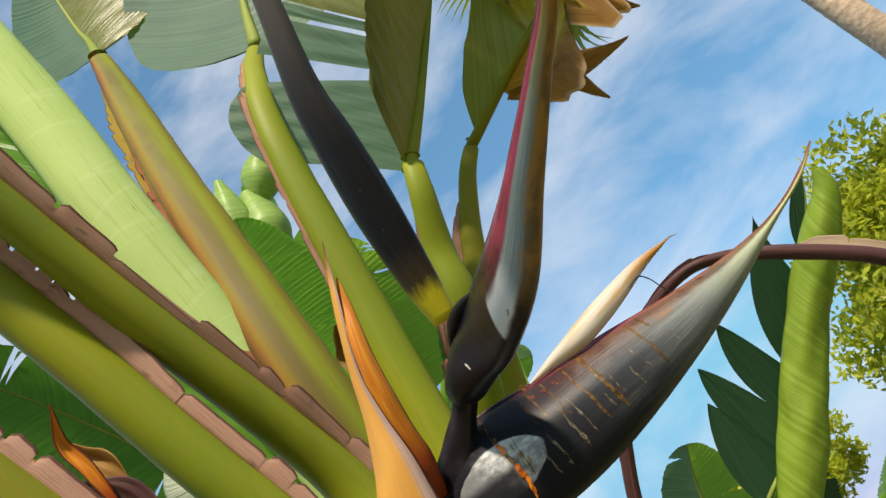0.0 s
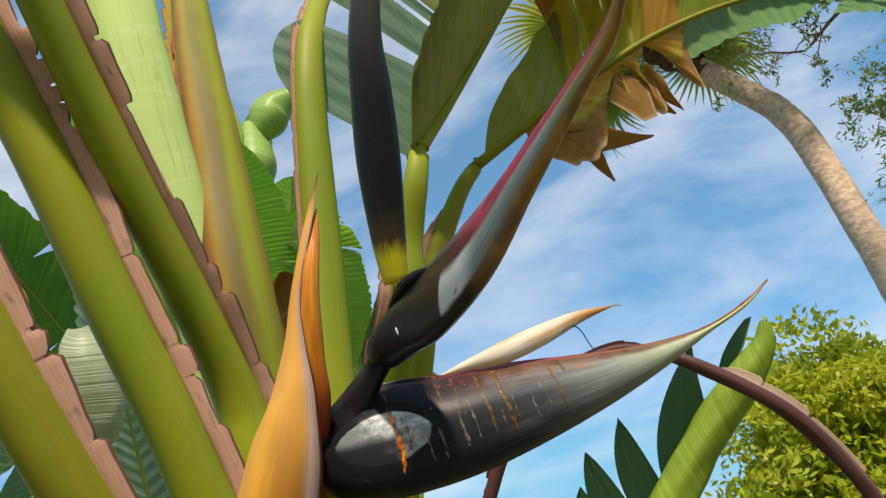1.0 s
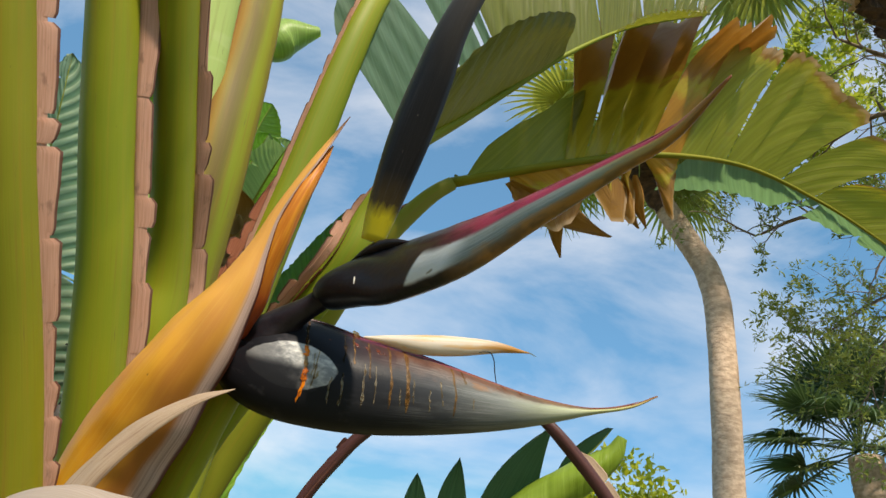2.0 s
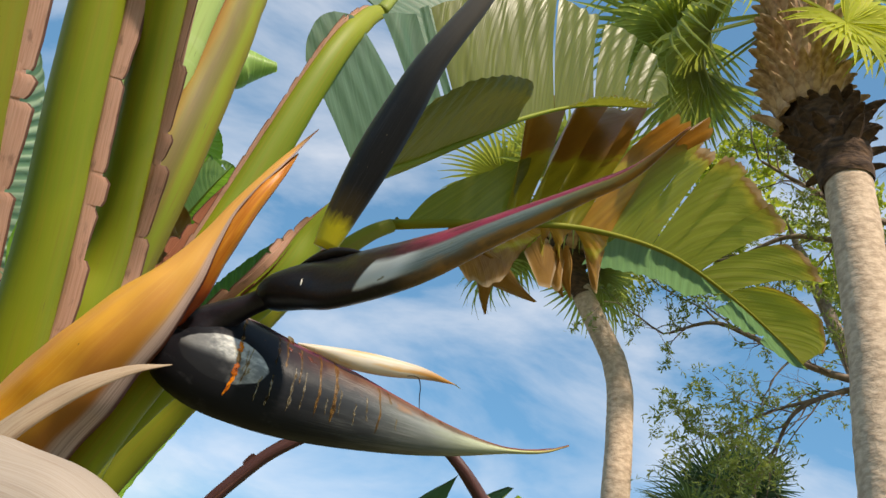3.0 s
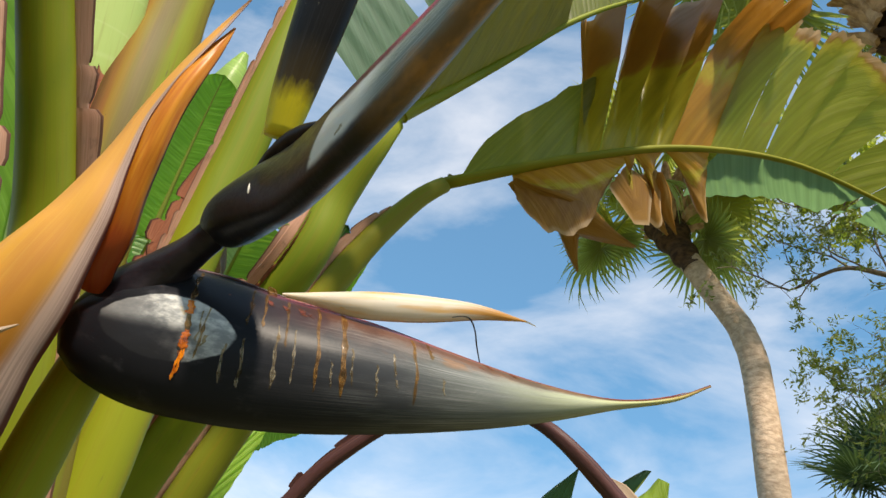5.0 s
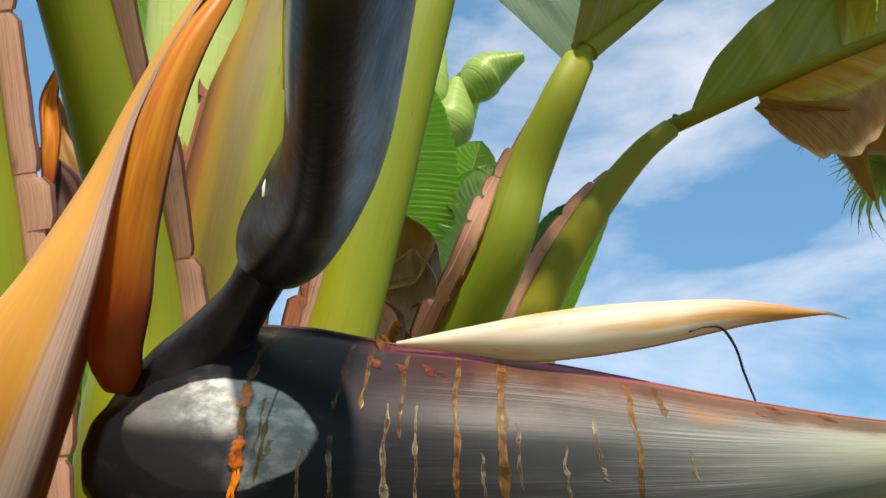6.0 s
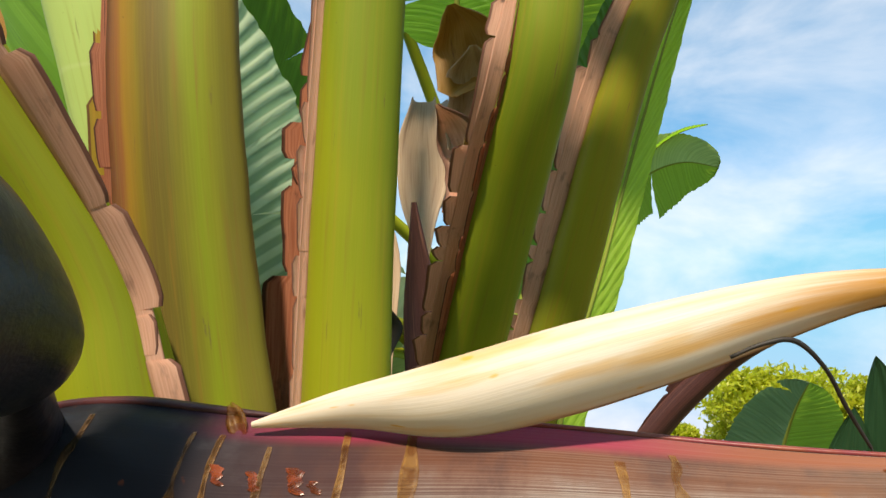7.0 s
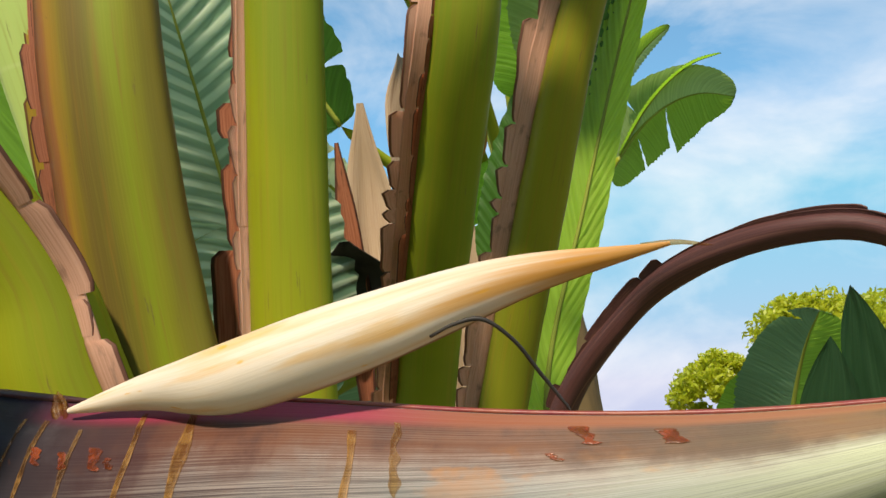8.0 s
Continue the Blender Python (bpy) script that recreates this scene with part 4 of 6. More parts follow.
def build_drips():
    # the thick orange run over the pale oval: a bead, a thin film, a knob, then strands
    drip("resin_run", 0.140, 0.97, 0.62, 0.0020, M_SAP, 1, 0.006, "dark glossy sap run", knots=2)
    drip("resin_run", 0.146, 0.67, 0.57, 0.0046, M_RESIN, 2, 0.002, "bright orange resin run", out=0.0007)
    drip("resin_run", 0.149, 0.60, 0.36, 0.0040, M_SAP_AMBER, 15, 0.006, "thin amber resin film")
    drip("resin_run", 0.1545, 0.46, 0.34, 0.0060, M_RESIN_DARK, 16, 0.000, "knob of dark amber resin", out=0.0010)
    drip("resin_run", 0.1555, 0.40, 0.16, 0.0018, M_RESIN, 3, -0.004, out=0.0008)
    drip("resin_run", 0.1590, 0.38, 0.20, 0.0016, M_RESIN, 4, -0.003, out=0.0008)
    drip("resin_run", 0.1520, 0.36, 0.25, 0.0008, M_RESIN_DARK, 14, 0.001)
    drip("sap_run", 0.172, 0.66, 0.30, 0.0014, M_SAP_AMBER, 5, 0.002, knots=1)
    for k, (u, a, b, w) in enumerate([(0.166, 0.62, 0.40, 0.0010), (0.205, 0.44, 0.20, 0.0012), (0.225, 0.50, 0.19, 0.0014), (0.218, 0.95, 0.60, 0.0013), (0.237, 0.95, 0.62, 0.0016), (0.261, 0.66, 0.21, 0.0014), (0.270, 0.93, 0.50, 0.0015), (0.284, 0.66, 0.26, 0.0011),
                                      (0.314, 0.97, 0.23, 0.0021), (0.349, 0.985, 0.21, 0.0027), (0.361, 0.60, 0.30, 0.0010), (0.395, 0.50, 0.24, 0.0011),
                                      (0.449, 0.92, 0.20, 0.0020), (0.472, 0.95, 0.70, 0.0017), (0.490, 0.50, 0.32, 0.0010), (0.335, 0.46, 0.27, 0.0010)]):
        drip("sap_run", u, a, b, w, (M_SAP, M_SAP_PALE, M_SAP_AMBER)[(0, 1, 1, 0, 2, 1, 0, 1, 2, 2, 1, 1, 2, 0, 1, 1)[k]], 20 + k, 0.004, knots=(k * 7) % 4)
    for k, (u, v, ln, w) in enumerate([(0.262, 0.84, 0.03, 0.0030), (0.289, 0.84, 0.04, 0.0044), (0.300, 0.83, 0.02, 0.0026), (0.240, 0.85, 0.03, 0.0034), (0.570, 0.90, 0.05, 0.0040), (0.553, 0.82, 0.02, 0.0022), (0.610, 0.88, 0.05, 0.0046)]):
        drip("blotch", u, v + ln, v - ln * 0.6, w, M_BLOTCH, 80 + k, 0.006, "dark red sap blotch")
    drip("pale_run", 0.418, 0.64, 0.42, 0.0014, M_SAP_PALE, 60, 0.004, "chalky pale sap run")
    drip("pale_run", 0.424, 0.40, 0.33, 0.0012, M_SAP_PALE, 61, 0.004)
    drip("pale_run", 0.182, 0.46, 0.38, 0.0022, M_SAP_PALE, 62, -0.006)
    # white fleck near the neck
    fleck(on_lower(0.056, 0.88, 0.0), 0.0019, lower, 1.2)
    # small tan scale on the rim
    q = on_lower(0.245, 1.0, 0.0)
    part("rim_scale", cupped("rim_scale", [tuple(q + np.array((-0.004, -0.004, 0.004))), tuple(q + np.array((0.000, -0.005, 0.000))), tuple(q + np.array((0.003, -0.005, -0.007)))],
                             [0.001, 0.003, 0.0014], (0.5, -0.8, 0.1), [70, 80, 70], 10, 6), M_SAP_AMBER, lower, "tiny curled amber scale")


def lip(name, rows, v_index, material, parent, radius, lo, hi, label=""):
    pts = [tuple((np.array(rows[i][v_index]) + np.array(rows[i][-1 - v_index])) / 2 + np.array((0, 0, radius * 0.4))) for i in range(lo, hi, 4)]
    part(name, tube(name, pts, [radius * (0.35 if k in (0, len(pts) - 1) else 1) for k in range(len(pts))], (0, 0, 1), 0.8, 8, 60, rough=0.25), material, parent, label)


build_drips()
lip("rim", low_rows, 0, M_LIP_DARK, lower, 0.0018, 2, 24, "purple-black rim")
lip("rim", low_rows, 0, M_LIP, lower, 0.0009, 20, 78, "wine-red and rust rim")

# second bract, springing from the neck of the first
UP_PTS = [(-0.258, 0.573, 1.901), (-0.254, 0.570, 1.903), (-0.242, 0.563, 1.906), (-0.214, 0.545, 1.911), (-0.177, 0.514, 1.910), (-0.111, 0.440, 1.903), (-0.060, 0.388, 1.909), (-0.011, 0.342, 1.918), (0.018, 0.311, 1.922), (0.043, 0.278, 1.937)]
UP_H = [0.006, 0.0160, 0.0240, 0.0300, 0.031, 0.025, 0.0150, 0.0080, 0.0052, 0.001]
UP_LOW = [0.005, 0.0090, 0.0140, 0.0225, 0.0285, 0.025, 0.0150, 0.0080, 0.0052, 0.001]
UP_W = [0.006, 0.0130, 0.0175, 0.0170, 0.0140, 0.0110, 0.0080, 0.0050, 0.0034, 0.0006]
up_mesh, up_rows = boat("upper_spathe", UP_PTS, UP_H, UP_LOW, UP_W, n=90, up=(0.05, 0.25, 1), belly=0.5)
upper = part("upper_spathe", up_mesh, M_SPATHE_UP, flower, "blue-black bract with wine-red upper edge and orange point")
lip("rim", up_rows, 0, M_LIP, upper, 0.0015, 34, 84, "wine-red rim")
chip = fleck((-0.2160, 0.5260, 1.9060), 0.0016, upper, 0.8)
chip.scale = (0.8, 0.6, 2.2)
# the neck between the two, wrinkled and near black
part("neck", tube("neck", [(-0.335, 0.598, 1.838), (-0.313, 0.594, 1.866), (-0.292, 0.586, 1.884), (-0.270, 0.577, 1.896), (-0.250, 0.566, 1.905), (-0.225, 0.550, 1.914)], [0.026, 0.0245, 0.0150, 0.0105, 0.0095, 0.006], (0, 0.3, 1), 1.0, 18, 50, rough=0.12), M_NECK, flower, "wrinkled purple-black neck")
# raised black collar where the upright bract springs
part("collar", tube("collar", [(-0.236, 0.560, 1.926), (-0.222, 0.547, 1.934), (-0.205, 0.532, 1.937), (-0.185, 0.517, 1.937), (-0.165, 0.500, 1.932)], [0.002, 0.0045, 0.0065, 0.0050, 0.001], (0, 0.3, 1), 0.75, 14, 40, rough=0.30), M_NECK, upper, "ridged black collar")

# third, upright bract: black with a yellow foot
dark = part("dark_spathe", boat("dark_spathe", [(-0.206, 0.528, 1.943), (-0.198, 0.518, 1.972), (-0.180, 0.498, 2.030), (-0.163, 0.479, 2.080), (-0.148, 0.463, 2.122), (-0.118, 0.446, 2.185), (-0.085, 0.424, 2.26), (-0.062, 0.405, 2.31)],
                                [0.012, 0.0165, 0.0215, 0.0195, 0.0155, 0.0115, 0.0065, 0.001], [0.010, 0.014, 0.0190, 0.0185, 0.0150, 0.0115, 0.0065, 0.001], [0.007, 0.0100, 0.0125, 0.0115, 0.0095, 0.007, 0.004, 0.001], n=60, up=(-0.9, 0.2, 0.1), belly=0.55)[0],
            M_SPATHE_DARK, flower, "upright matt black bract with a yellow foot")


# orange sheath that wraps the foot of the flower head
part("orange_sheath", cupped("orange_sheath", [(-0.452, 0.600, 1.660), (-0.418, 0.583, 1.742), (-0.374, 0.556, 1.805), (-0.342, 0.543, 1.855), (-0.321, 0.537, 1.893), (-0.308, 0.531, 1.928), (-0.2975, 0.527, 1.962), (-0.284, 0.527, 1.994), (-0.268, 0.531, 2.030), (-0.250, 0.534, 2.073)],
                             [0.037, 0.041, 0.038, 0.030, 0.0205, 0.0110, 0.0060, 0.0048, 0.0050, 0.0008], (0.62, 0.72, 0.1), [125, 122, 118, 116, 112, 108, 100, 95, 85, 70], 90, 28, 0.0016, 0.16, 4, 0.06), M_SHEATH, flower, "bright orange-yellow sheath bract with a pinkish dry edge")
part("inner_sheath", cupped("inner_sheath", [(-0.328, 0.572, 1.866), (-0.322, 0.562, 1.876), (-0.312, 0.552, 1.893), (-0.292, 0.534, 1.946), (-0.279, 0.529, 1.984), (-0.269, 0.533, 2.018), (-0.262, 0.536, 2.042)],
                            [0.008, 0.0105, 0.0105, 0.0085, 0.0070, 0.0045, 0.0008], (-0.55, 0.75, 0.1), [80, 78, 75, 72, 70, 64, 60], 50, 14, 0.0015, 0.1, 9, 0.12), M_SHEATH_IN, flower, "vivid orange inner sheath, red at its foot")
# dry pale bracts below it
part("dry_bract", cupped("dry_bract", [(-0.395, 0.475, 1.66), (-0.360, 0.468, 1.715), (-0.325, 0.462, 1.752), (-0.295, 0.459, 1.775), (-0.268, 0.457, 1.789)],
                         [0.012, 0.016, 0.014, 0.008, 0.0008], (0.2, 0.5, -0.85), [95, 90, 85, 80, 70], 40, 14, 0.0014, 0.1, 11, 0.12), M_TAN, flower, "dry tan bract, cupped")
part("dry_bract", cupped("dry_bract", [(-0.46, 0.50, 1.640), (-0.38, 0.445, 1.662), (-0.31, 0.425, 1.664), (-0.255, 0.42, 1.652), (-0.215, 0.42, 1.625)],
                         [0.030, 0.042, 0.042, 0.032, 0.006], (0.1, 0.55, -0.8), [75, 70, 70, 70, 60], 40, 14, 0.0014, 0.1, 12, 0.10), M_BONE, flower, "bone-white papery dry bract")

# cream petal with its black thread
petal = part("cream_petal", cupped("cream_petal", [(-0.226, 0.619, 1.886), (-0.204, 0.633, 1.889), (-0.175, 0.646, 1.891), (-0.140, 0.668, 1.899), (-0.105, 0.688, 1.907), (-0.076, 0.704, 1.909)],
                                   [0.0008, 0.0052, 0.0100, 0.0100, 0.0056, 0.0006], (0.35, 0.85, 0.25), [75, 72, 66, 62, 60, 50], 50, 14, 0.0012, 0.05, 3, 0.03), M_PETAL, flower, "cream-coloured withered petal with ochre streaks")
part("petal_tip", tube("petal_tip", [(-0.082, 0.701, 1.909), (-0.075, 0.705, 1.909), (-0.068, 0.709, 1.907)], [0.0011, 0.0007, 0.0002], (0, 0, 1), 1, 6, 8), M_SAP, petal, "brown withered point")
part("black_thread", tube("black_thread", [(-0.122, 0.668, 1.8945), (-0.116, 0.671, 1.8968), (-0.111, 0.6755, 1.897), (-0.108, 0.682, 1.891), (-0.107, 0.689, 1.882), (-0.105, 0.696, 1.872)], [0.0003, 0.00045, 0.0006, 0.0005, 0.0005, 0.0004], (0, 1, 0), 1, 6, 30, rough=0.4), M_BLACK, petal, "thin black thread bent down to the rim")

# flower stalk down into the clump
part("flower_stalk", tube("flower_stalk", [(-0.328, 0.596, 1.845), (-0.366, 0.620, 1.775), (-0.420, 0.66, 1.65), (-0.48, 0.75, 1.40), (-0.52, 0.85, 1.1)], [0.016, 0.019, 0.022, 0.026, 0.028], (0, 1, 0), 0.9, 16, 40), M_STALK, flower, "green flower stalk")

# withered arching stalk behind
arc = part("withered_stalk", cupped("withered_stalk", [(-0.42, 0.97, 1.66), (-0.365, 0.962, 1.77), (-0.311, 0.953, 1.843), (-0.255, 0.947, 1.890), (-0.200, 0.930, 1.913), (-0.143, 0.922, 1.921), (-0.100, 0.925, 1.914), (-0.052, 0.910, 1.878), (0.022, 0.945, 1.80), (0.066, 1.00, 1.705), (0.08, 1.03, 1.62)],
                                    [0.0085, 0.0080, 0.0075, 0.0070, 0.0064, 0.006, 0.0062, 0.0072, 0.008, 0.008, 0.006], (0.2, 0.5, 0.85), [130, 130, 130, 125, 120, 120, 115, 115, 110, 110, 100], 90, 14, 0.002, 0.25, 5, 0.25), M_ARC, flower, "withered dark red-brown arching stalk")
part("torn_edge", margin("torn_edge", [(-0.365, 0.962, 1.77), (-0.311, 0.953, 1.843), (-0.255, 0.947, 1.890), (-0.200, 0.930, 1.913), (-0.143, 0.922, 1.921), (-0.100, 0.925, 1.914), (-0.06, 0.912, 1.884)], [0.0068] * 7, (-0.4, -0.3, 1), 0.0075, 150, 31, 0.95, 0.02, 0.98, 0.85), M_ARC, arc)
part("torn_edge", margin("torn_edge", [(-0.052, 0.910, 1.878), (0.022, 0.945, 1.80), (0.066, 1.00, 1.705), (0.08, 1.03, 1.62)], [0.008] * 4, (0.4, 0.4, 0.6), 0.012, 70, 33, 0.9, 0.1, 0.98, 0.8), M_TAN, arc, "pale torn dry edge")

# ---------- the clump of leaf stalks ----------
clump = thing("bird_of_paradise_plant", "tall giant bird of paradise clump with a fan of olive-green stalks", "plant", lean=True)
part("trunk", tube("trunk", [(-0.60, 0.96, -0.25), (-0.60, 0.96, 0.25), (-0.58, 0.94, 0.8), (-0.57, 0.92, 1.15), (-0.56, 0.90, 1.40)], [0.16, 0.14, 0.13, 0.12, 0.09], (0, 1, 0), 1.5, 24, 30, rough=0.1), M_TRUNK, clump, "brown fibrous stem of old leaf bases")


def stalk(pts, radii, material, squash=0.75, up=(1, 0, 0), margins=(), label="", groove=0.0):
    s = part("leaf_stalk", tube("leaf_stalk", pts, radii, up, squash, 20, 70, groove, 0.03, len(pts) * 7), material, clump, label)
    for i, mg in enumerate(margins):
        mg = dict(mg)
        mt = mg.pop("material", M_MARGIN)
        part("dry_margin", margin("dry_margin", pts, radii, **mg), mt, s)
    return s


# S1: lowest, leaning towards the viewer
stalk([(-0.50, 0.80, 1.28), (-0.48, 0.62, 1.56), (-0.465, 0.49, 1.78), (-0.462, 0.40, 1.92), (-0.462, 0.30, 2.10), (-0.47, 0.16, 2.34)], [0.042, 0.032, 0.027, 0.026, 0.024, 0.022], M_STALK_OLIVE, 0.8,
      margins=[dict(side=(0.9, 0.45, 0.2), width=0.020, seed=2, ragged=0.35, lift=0.62)], label="olive-green leaf stalk with a pinkish dry edge")
# S2
stalk([(-0.52, 0.86, 1.28), (-0.50, 0.72, 1.62), (-0.490, 0.61, 1.89), (-0.492, 0.53, 2.06), (-0.495, 0.46, 2.215), (-0.51, 0.30, 2.55), (-0.53, 0.14, 2.85)], [0.044, 0.036, 0.031, 0.030, 0.029, 0.026, 0.022], M_STALK, 0.85,
      margins=[dict(side=(0.95, 0.3, 0.1), width=0.022, seed=3, ragged=0.35, lift=0.80)], label="olive-green leaf stalk with a pinkish dry edge")
# S3
stalk([(-0.54, 0.92, 1.30), (-0.512, 0.803, 1.62), (-0.485, 0.708, 1.87), (-0.472, 0.668, 1.985), (-0.440, 0.498, 2.20), (-0.405, 0.33, 2.42), (-0.37, 0.16, 2.64)], [0.048, 0.045, 0.039, 0.028, 0.024, 0.022, 0.02], M_STALK, 0.85,
      margins=[dict(side=(0.95, 0.3, 0.1), width=0.019, seed=5, ragged=0.5, lift=0.80)], label="olive-green leaf stalk with a pinkish dry edge")
# S4: pale broad rolled leaf
stalk([(-0.55, 0.84, 1.50), (-0.54, 0.76, 1.95), (-0.525, 0.70, 2.22), (-0.515, 0.655, 2.42), (-0.51, 0.625, 2.615), (-0.52, 0.56, 2.95), (-0.55, 0.45, 3.3)], [0.020, 0.030, 0.040, 0.044, 0.046, 0.044, 0.03], M_STALK_PALE, 0.55, up=(0.75, -0.6, 0),
      label="pale green young leaf, still rolled")
S4_RIB = [(-0.545, 0.78, 1.85), (-0.535, 0.735, 2.10), (-0.53, 0.69, 2.30), (-0.52, 0.64, 2.55), (-0.53, 0.56, 2.95), (-0.56, 0.45, 3.3)]
leaf_part(clump, S4_RIB, [dict(direction=(-0.75, -0.55, 0.1), width=0.11, material=M_LEAF_BRIGHT, tears=0, seed=26, shape=(0.6, 0.4), droop=(0, 0.3, 0))], 0.008, label="bright green blade of the young leaf")
# S5: olive, rust-edged
stalk([(-0.54, 0.90, 1.30), (-0.51, 0.81, 1.65), (-0.500, 0.762, 1.919), (-0.484, 0.740, 2.12), (-0.494, 0.76, 2.33), (-0.523, 0.81, 2.52), (-0.572, 0.90, 2.78), (-0.614, 0.976, 3.0)], [0.046, 0.045, 0.042, 0.040, 0.037, 0.034, 0.029, 0.018], M_STALK_BAND, 0.62, up=(0.73, -0.68, 0),
      margins=[dict(side=(-0.72, -0.62, 0), width=0.016, seed=7, ragged=0.25, lift=0.92, material=M_WING, start=0.08, end=0.93), dict(side=(-0.55, -0.80, 0), width=0.012, seed=8, ragged=0.8, lift=0.92, material=M_MARGIN_DARK, start=0.15, end=0.8)], label="olive and tan leaf stalk with a rust-brown edge")
# S6
stalk([(-0.55, 0.90, 1.30), (-0.505, 0.86, 1.65), (-0.462, 0.850, 1.93), (-0.425, 0.845, 2.13), (-0.372, 0.845, 2.43), (-0.357, 0.90, 2.58), (-0.362, 0.985, 2.69)], [0.040, 0.034, 0.029, 0.027, 0.022, 0.017, 0.0135], M_STALK, 0.72, up=(0.73, -0.68, 0),
      margins=[dict(side=(-0.80, -0.45, 0), width=0.034, seed=9, ragged=0.55, lift=0.92, material=M_MARGIN_DARK, start=0.08, end=0.62, curl=0.1), dict(side=(-0.62, -0.78, 0), width=0.011, seed=10, ragged=0.35, lift=0.95, start=0.05, end=0.97, curl=0.6)],
      label="bright green leaf stalk with a ragged brown and blackened edge")
# S7
stalk([(-0.66, 1.02, 1.30), (-0.630, 1.07, 1.65), (-0.580, 1.062, 1.82), (-0.440, 0.990, 2.005), (-0.363, 0.955, 2.105), (-0.338, 0.952, 2.180), (-0.296, 0.940, 2.255), (-0.280, 0.955, 2.31)], [0.042, 0.034, 0.030, 0.027, 0.025, 0.022, 0.018, 0.0145], M_STALK, 0.72, up=(0.73, -0.68, 0),
      margins=[dict(side=(-0.80, -0.45, 0), width=0.024, seed=12, ragged=0.45, lift=0.92, start=0.05, end=0.92), dict(side=(-0.55, -0.80, 0), width=0.010, seed=13, ragged=0.8, lift=0.92, start=0.05, end=0.85, material=M_MARGIN_DARK, curl=0.6)],
      label="green leaf stalk with a pinkish brown ragged edge")
# S8
stalk([(-0.72, 1.10, 1.30), (-0.67, 1.18, 1.60), (-0.597, 1.19, 1.80), (-0.497, 1.177, 2.00), (-0.400, 1.175, 2.20), (-0.318, 1.202, 2.335), (-0.265, 1.234, 2.400)], [0.040, 0.032, 0.027, 0.025, 0.021, 0.016, 0.0125], M_STALK_OLIVE, 0.72, up=(0.73, -0.68, 0),
      margins=[dict(side=(-0.75, -0.55, 0.1), width=0.030, seed=15, ragged=0.35, lift=0.92, start=0.05, end=0.9)], label="olive leaf stalk with a pinkish dry edge")

# leaf of S7: blue-green, seen from below
RIB_C = [(-0.295, 0.952, 2.295), (-0.235, 0.985, 2.365), (-0.165, 1.025, 2.455), (-0.068, 1.060, 2.563), (0.040, 1.144, 2.690), (0.20, 1.27, 2.83)]
leaf_c = leaf_part(clump, RIB_C, [dict(direction=(0.5, -0.5, -0.1), width=0.09, material=M_LEAF_OLIVE, tears=2, seed=24, s0=0.62, s1=1.0, shape=(0.5, 0.5), droop=(0, 0, 0.2), sign=-1.0, ripple=0.003)], 0.0140, label="big blue-green leaf seen from below, split at the far end", rib_material=M_STALK)
FAN_WAY = (-0.42, -0.45, 0.78)
# Shade put into the colour: near part blue-green, translucent outer part olive.
part("blade", strips("blade", RIB_C, FAN_WAY, [(0.0, 0.19, (-0.035, 0.20), (0.12, 0.255), 0.040), (0.20, 0.26, (0.19, 0.262), (0.275, 0.255), 0.002), (0.27, 0.29, (0.29, 0.265), (0.315, 0.268), 0.0)], 20, 12, 0.04, 21, 0.0014), M_LEAF_TEAL, leaf_c)
part("blade", strips("blade", RIB_C, FAN_WAY, [(0.29, 0.42, (0.33, 0.268), (0.53, 0.272), 0.006), (0.42, 0.58, (0.532, 0.272), (0.75, 0.262), 0.006), (0.58, 0.74, (0.755, 0.256), (0.90, 0.212), 0.006),
                                              (0.745, 0.86, (0.91, 0.195), (1.03, 0.155), 0.006), (0.86, 0.95, (1.04, 0.140), (1.085, 0.095), 0.006), (0.955, 1.0, (1.085, 0.085), (1.09, 0.02), 0.010)], 20, 12, 0.03, 23, 0.0016, 0.04), M_LEAF_OLIVE, leaf_c)
part("blade", strips("blade", RIB_C, (0.15, -0.88, 0.25), [(0.0, 0.44, (0.085, 0.105), (0.43, 0.118), 0.055)], 34, 12, 0.0, 22, 0.0022, 0.09, 0.10, -1.0, 0.5), M_LEAF_OVER, leaf_c, "blade half folded over towards the stalk")
# leaf of S8: torn and browned
RIB_D = [(-0.275, 1.230, 2.392), (-0.081, 1.270, 2.464), (0.106, 1.353, 2.543), (0.298, 1.457, 2.586), (0.466, 1.543, 2.559), (0.60, 1.615, 2.515), (0.690, 1.665, 2.475)]
leaf_d = leaf_part(clump, RIB_D, [dict(direction=(0.0, 0.75, -0.55), width=0.085, material=M_LEAF_DRY, tears=3, seed=33, s0=0.10, s1=0.44, shape=(0.6, 0.4), droop=(0, 0.1, -0.5), gap=0.05, shred=0.5, fray=0.1, sign=-1.0, rounded=0.5, cup=0.4),
                                  dict(direction=(0.1, 0.95, 0.05), width=0.16, material=M_LEAF_TEAL, tears=3, seed=34, s0=0.46, s1=1.0, shape=(0.75, 0.4), droop=(0, 0.0, 0.1), gap=0.02, shred=0.1, sign=-1.0)], 0.0125, label="ragged olive leaf with torn strips and brown withered edges", rib_material=M_STALK_OLIVE)
TORN_WAY = (0.0, -0.35, 0.90)
